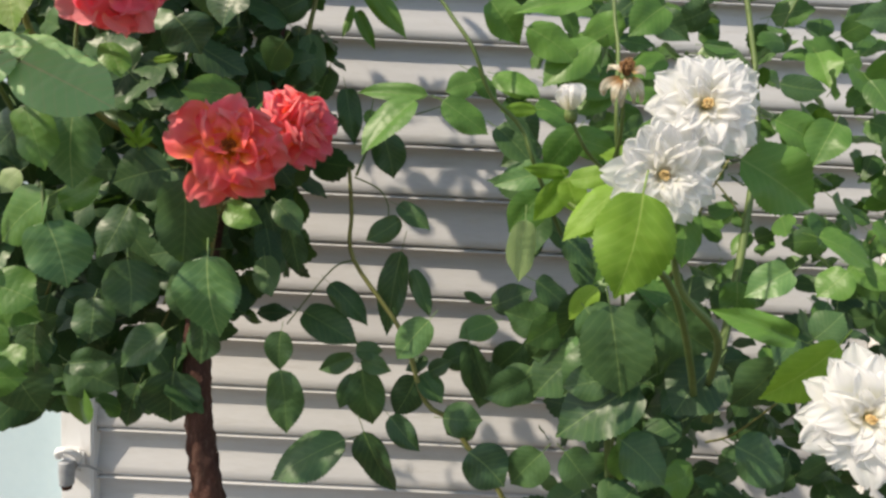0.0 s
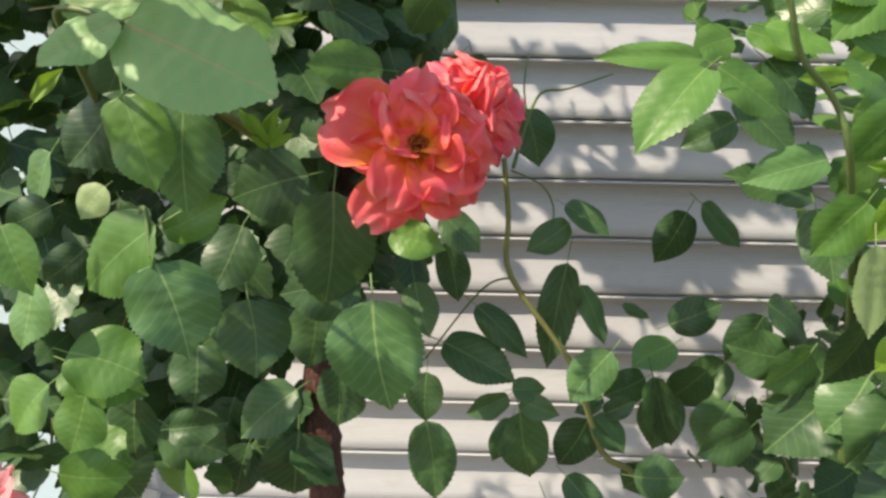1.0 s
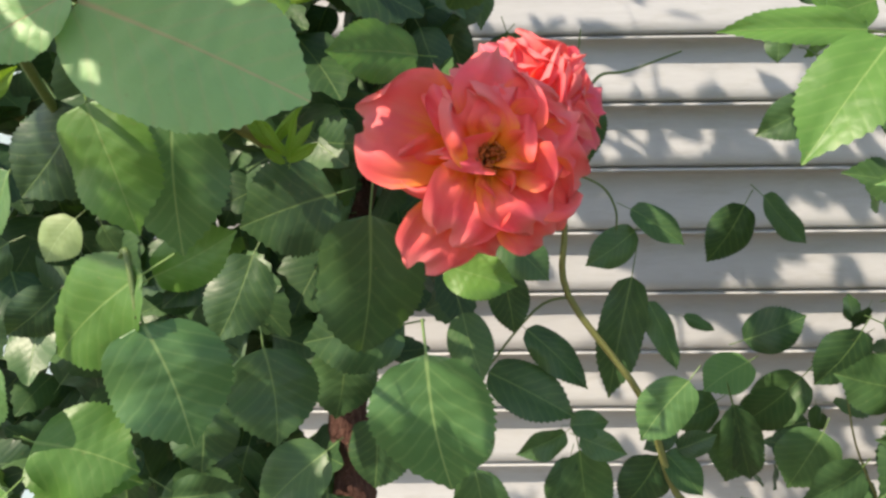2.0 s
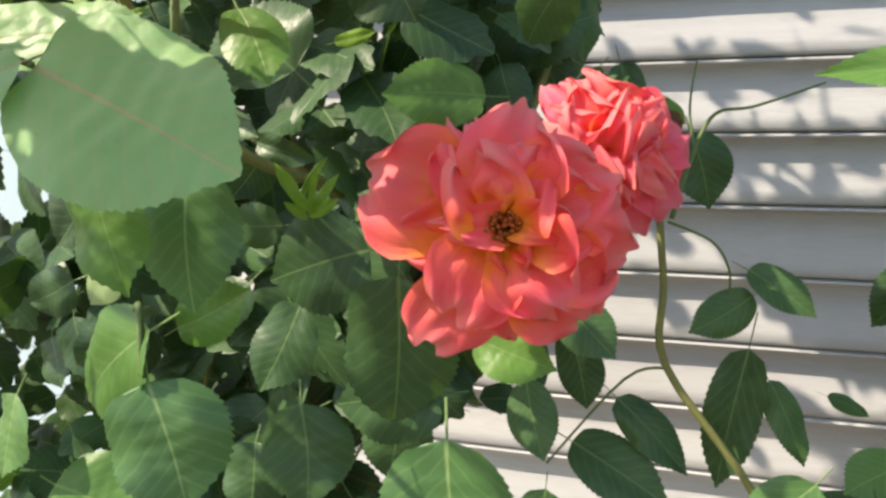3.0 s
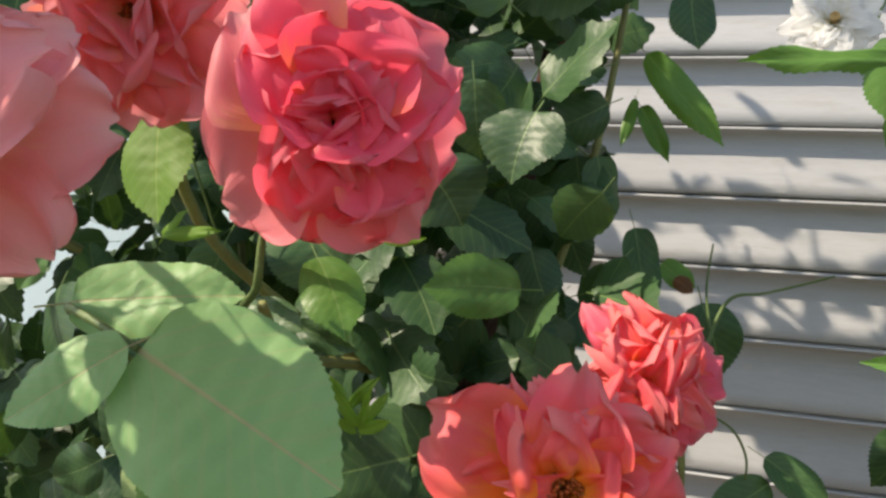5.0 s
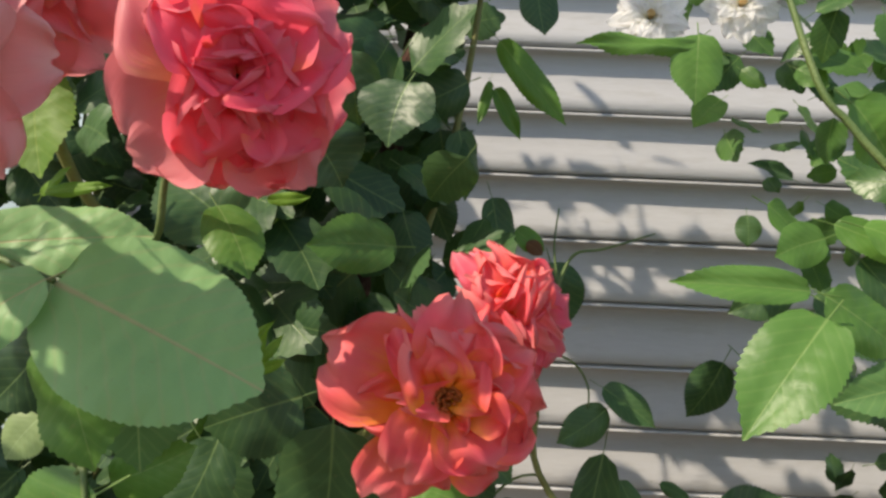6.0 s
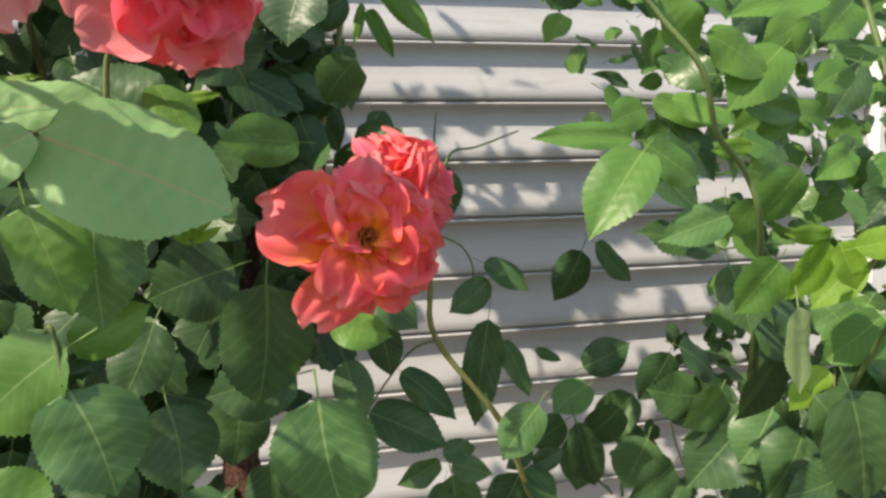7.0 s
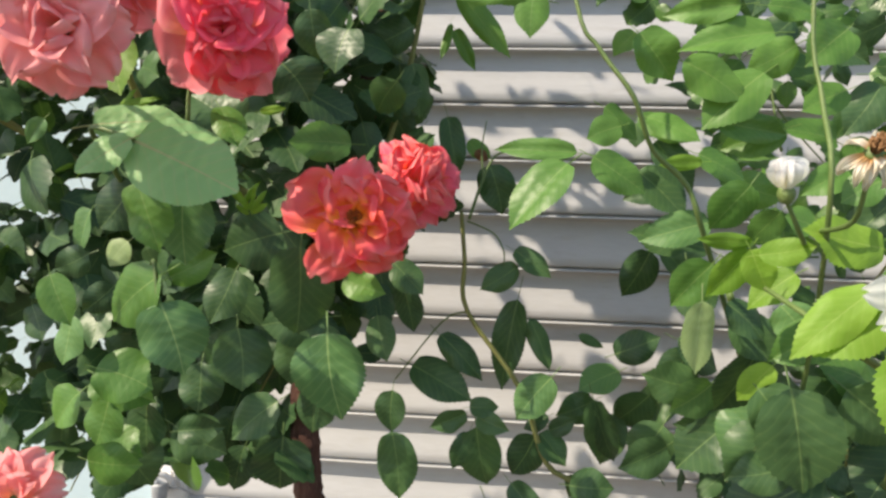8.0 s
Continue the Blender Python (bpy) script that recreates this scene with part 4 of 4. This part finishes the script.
flower(bush, (-0.251, 0.499, 1.555), (0.35, -1, -0.1), [
    ((214,), 0.047, 1.2, 84, -0.004, 0.2, 0.1, 0.05, 0, PINK_SOFT),
    ((268,), 0.040, 1.1, 88, -0.005, 0.2, 0.2, 0.1, 0, PINK_SOFT),
    ((312,), 0.042, 1.1, 84, -0.005, 0.2, 0.25, 0.1, 0, PINK_SOFT),
    ((354, 38), 0.040, 1.15, 80, -0.004, 0.25, 0.3, 0.12, 0),
    ((84,), 0.042, 1.2, 74, -0.004, 0.3, 0.3, 0.1, 0),
    ((140,), 0.042, 1.25, 72, -0.004, 0.4, 0.4, 0.1, 0, PINK_SOFT),
    ((264, 330), 0.033, 1.2, 72, -0.001, 0.35, 0.5, 0.2, 0),
    ((20, 66, 120), 0.034, 1.2, 58, -0.001, 0.45, 0.5, 0.14, 0, PINK_DEEP),
    ((232, 290), 0.024, 1.25, 56, 0.001, 0.45, 0.8, 0.26, 0),
    ((350, 48, 150), 0.025, 1.1, 40, 0.001, 0.6, 0.6, 0.24, 0, PINK_DEEP),
    ((100, 230, 310), 0.020, 1.0, 26, 0.002, 0.7, 0.6, 0.3, 0, PINK_DEEP),
    ((40, 170), 0.018, 0.9, 10, 0.003, 0.8, 0.5, 0.3, 0, PINK_DEEP)], PINK, 6, "full pink bloom with ruffled petals", None, loose=1.25)
flower(bush, (-0.345, 0.525, 1.600), (0.35, -1, -0.3), [
    ((0, 45, 90, 135, 180, 225, 270, 315), 0.042, 1.05, 70, -0.002, 0.35, 0.3, 0.12, 0),
    ((20, 80, 140, 200, 260, 320), 0.034, 1.0, 45, 0.0, 0.5, 0.3, 0.16, 0),
    ((50, 170, 290), 0.026, 0.9, 25, 0.001, 0.7, 0.2, 0.2, 0)], PINK_SOFT, 8, "pink bloom with a pale yellow heart", STAMEN, 0.006)
flower(bush, (-0.295, 0.410, 1.535), (0.3, -1, 0.1), [
    ((10, 60, 110, 160, 210, 260, 310), 0.029, 1.1, 80, -0.002, 0.3, 0.2, 0.1, 0),
    ((30, 100, 170, 240, 310), 0.032, 1.0, 45, 0.0, 0.5, 0.25, 0.14, 0),
    ((0, 120, 240), 0.024, 0.9, 22, 0.001, 0.7, 0.2, 0.2, 0)], PALE_PINK, 10, "pale pink bloom with broad smooth petals", None)
flower(bush, (-0.413, 0.500, 1.228), (0.25, -1, 0.6), [
    ((10, 60, 110, 160, 210, 260, 310), 0.034, 1.0, 68, -0.002, 0.4, 0.25, 0.14, 0),
    ((30, 100, 170, 240, 310), 0.027, 1.0, 40, 0.0, 0.5, 0.25, 0.16, 0)], PALE_PINK, 12, "pale pink bloom low on the bush", None)

# ---- climbing sprig in front of the siding ----
sprig = tagged(new("rose_sprig"), "thin arching rose shoot with dark leaves before the siding", "rose shoot")
for b, r0, r1 in (([(-0.109, 0.74, 1.430), (-0.104, 0.735, 1.38), (-0.100, 0.735, 1.328), (-0.042, 0.735, 1.247), (-0.012, 0.735, 1.168), (0.034, 0.735, 1.124), (0.12, 0.75, 0.9), (0.16, 0.76, -0.02)], 0.0022, 0.0036),
                  ([(-0.101, 0.74, 1.422), (-0.088, 0.76, 1.464), (-0.075, 0.77, 1.488), (-0.050, 0.78, 1.493), (-0.010, 0.78, 1.507)], 0.0018, 0.0007),
                  ([(-0.088, 0.76, 1.464), (-0.091, 0.77, 1.493), (-0.087, 0.78, 1.524)], 0.0011, 0.0006),
                  ([(-0.103, 0.74, 1.42), (-0.076, 0.745, 1.408), (-0.065, 0.745, 1.391), (-0.064, 0.745, 1.375)], 0.0010, 0.0007),
                  ([(-0.098, 0.735, 1.327), (-0.125, 0.74, 1.315), (-0.174, 0.74, 1.25)], 0.0011, 0.0008)):
    tube("stem", b, r0, r1, STEM_BROWN if r0 > 0.00185 else STEM_GREEN, sprig, 7, 0.1)
for rows in (SPRAY_SPRIG, SPRAY_SPRIGB, SPRAY_LOW):
    leaves(rows, sprig)

# ---- white rose bush ----
white_bush = tagged(new("white_rose_bush"), "white rose bush with fresh light-green leaves before the siding", "rose bush")
for b, r0, r1 in (([(0.26, 0.78, -0.02), (0.24, 0.76, 0.6), (0.20, 0.72, 1.1), (0.15, 0.66, 1.3), (0.11, 0.60, 1.38)], 0.007, 0.003),
                  ([(0.15, 0.66, 1.3), (0.076, 0.56, 1.424), (0.057, 0.55, 1.464), (0.030, 0.54, 1.488), (0.013, 0.53, 1.522), (-0.009, 0.54, 1.554), (-0.025, 0.55, 1.588), (-0.05, 0.6, 1.75)], 0.0021, 0.0014),
                  ([(0.20, 0.72, 1.1), (0.16, 0.58, 1.3), (0.113, 0.47, 1.458), (0.118, 0.50, 1.517), (0.117, 0.52, 1.574), (0.13, 0.55, 1.75)], 0.0018, 0.0013),
                  ([(0.24, 0.60, 1.22), (0.16, 0.46, 1.345), (0.103, 0.42, 1.389), (0.086, 0.48, 1.406)], 0.0035, 0.0013),
                  ([(0.24, 0.58, 1.25), (0.173, 0.42, 1.327), (0.134, 0.39, 1.364), (0.122, 0.375, 1.42), (0.128, 0.365, 1.455)], 0.003, 0.0013),
                  ([(0.26, 0.62, 1.2), (0.32, 0.7, 1.5), (0.3, 0.8, 1.8)], 0.005, 0.002),
                  ([(0.12, 0.51, 1.43), (0.09, 0.45, 1.44), (0.074, 0.438, 1.462)], 0.0016, 0.0011),
                  ([(0.118, 0.49, 1.44), (0.105, 0.43, 1.45), (0.100, 0.412, 1.475)], 0.0016, 0.0011)):
    tube("stem", b, r0, r1, STEM_GREEN, white_bush, 7, 0.15)
for rows in (SPRAY_RIGHT, SPRAY_RIGHTB, SPRAY_RIGHTC, SPRAY_RIGHTD, SPRAY_RIGHTX, SPRAY_RIGHTY, SPRAY_WHITE):
    leaves(rows, white_bush)


def right_mass(y0, y1, z0, z1, keep):
    """Depth of the white bush: a mass past a slanting edge."""
    def spot(rng):
        x, y, z = rng.uniform(-0.14, 0.95), rng.uniform(y0, y1), rng.uniform(z0, z1)
        ragged = 0.06 * noise.noise(Vector((x * 8, y * 8, z * 8)))
        if abs((x - 0.42) / 0.52) ** 3 + abs((y - 0.84) / 0.24) ** 3 + max(0.0, (z - 1.6) / 0.38) ** 2 > 1.0 + 3 * ragged:
            return None
        edge = float(np.interp(z, (0.9, 1.02, 1.13, 1.20, 1.27, 1.36, 1.48, 1.58, 1.64, 2.1), (0.13, 0.17, 0.205, 0.23, 0.24, 0.23, 0.20, 0.16, 0.06, 0.0)))
        if x < edge + ragged + 0.25 * (y - 0.85) or noise.noise(Vector((x * 11, y * 11, z * 11 + 5))) < keep:
            return None
        return Vector((x, y, z))
    return spot


filling(white_bush, 60, 43, right_mass(0.60, 0.72, 1.05, 1.7, -0.2), (0.035, 0.055), "oomm")
twigs(white_bush, 20, 53, right_mass(0.66, 0.84, 1.05, 1.75, -0.4), (0.07, 0.16))
undergrowth("undergrowth", white_bush, 800, 21, right_mass(0.68, 1.05, 0.85, 1.30, -0.35), (0.028, 0.055))
undergrowth("undergrowth", white_bush, 700, 22, right_mass(0.66, 1.05, 1.30, 1.9, -0.12), (0.028, 0.05), FRESH)


def pointed(parent, centre, facing, size, seed, label, mat=None, open_=74):
    return flower(parent, centre, facing, [
        (tuple(range(0, 360, 30)), size, 0.62, open_ + 10, -0.0015, 0.1, 0.08, 0.03, 0.42),
        (tuple(range(14, 374, 33)), size * 0.9, 0.62, open_ + 4, -0.0005, 0.12, 0.1, 0.04, 0.42),
        (tuple(range(5, 365, 36)), size * 0.74, 0.6, open_ - 8, 0.0, 0.25, 0.15, 0.05, 0.5),
        (tuple(range(20, 380, 45)), size * 0.56, 0.6, open_ - 18, 0.0005, 0.3, 0.15, 0.06, 0.5),
        (tuple(range(0, 360, 60)), size * 0.36, 0.6, open_ - 30, 0.001, 0.4, 0.15, 0.08, 0.5)], mat or WHITE, seed, label, YOLK, 0.003, 0.003, 1.3)


pointed(white_bush, (0.128, 0.360, 1.461), (-0.15, -1, 0.1), 0.0285, 31, "white bloom with many pointed petals and a tan heart")
pointed(white_bush, (0.110, 0.363, 1.426), (-0.15, -1, -0.15), 0.027, 33, "white bloom with many pointed petals, facing down", None, 66)
pointed(white_bush, (-0.039, 0.727, 1.657), (-0.2, -1, 0.3), 0.026, 45, "white bloom high on the bush, among leaves")
pointed(white_bush, (0.036, 0.757, 1.679), (-0.1, -1, 0.2), 0.028, 47, "white bloom high on the bush, partly hidden")
pointed(white_bush, (0.230, 0.36, 1.301), (-0.3, -1, 0.15), 0.034, 35, "large white bloom with a yellow-orange heart")
flower(white_bush, (0.100, 0.409, 1.484), (-0.2, -0.8, 0.5), [
    ((205, 240, 265, 292, 320), 0.015, 0.4, 112, -0.001, 0.6, 0.3, 0.3, 0.7),
    ((20, 80, 150, 275), 0.010, 0.5, 85, 0.0, 0.5, 0.5, 0.3, 0.7)], WITHERED, 37, "withered white bloom with drooping petals and brown heart", DRY_HEART, 0.005, 0.003)
flower(white_bush, (0.074, 0.436, 1.465), (-0.15, -0.25, 1), [
    ((0, 72, 144, 216, 288), 0.016, 0.95, 16, -0.001, 0.9, -0.3, 0.05, 0.2),
    ((36, 156, 276), 0.015, 0.8, 8, 0.0, 0.9, -0.3, 0.05, 0.2)], WHITE, 39, "closed white bud", None, hip=0.003)

# ---- fixture on the trim ----
lamp = tagged(new("wall_fixture"), "small grey fixture with white mount on the trim", "fixture")
FX, FZ = -0.727, 0.826
bevelled_box("mount", FX - 0.022, FX + 0.022, WALL_Y - 0.044, WALL_Y - 0.0265, FZ - 0.022, FZ + 0.026, TRIM, lamp, 0.007)
tube("bracket", [(FX - 0.020, WALL_Y - 0.050, FZ + 0.012), (FX - 0.014, WALL_Y - 0.062, FZ + 0.028), (FX, WALL_Y - 0.066, FZ + 0.033), (FX + 0.014, WALL_Y - 0.060, FZ + 0.026), (FX + 0.019, WALL_Y - 0.048, FZ + 0.010)], 0.007, 0.006, TRIM, lamp, 9, 0.3)
tube("body", [(FX, WALL_Y - 0.056, FZ + 0.006), (FX, WALL_Y - 0.058, FZ - 0.012), (FX, WALL_Y - 0.058, FZ - 0.04)], 0.016, 0.0135, METAL, lamp, 16)
tube("tip", [(FX, WALL_Y - 0.058, FZ - 0.0402), (FX, WALL_Y - 0.058, FZ - 0.05)], 0.011, 0.009, BARK, lamp, 14)
tube("cable", [(FX + 0.016, WALL_Y - 0.05, FZ - 0.004), (FX + 0.03, WALL_Y - 0.035, FZ - 0.012), (FX + 0.052, WALL_Y - 0.022, FZ - 0.03)], 0.0022, 0.0018, METAL, lamp, 6)
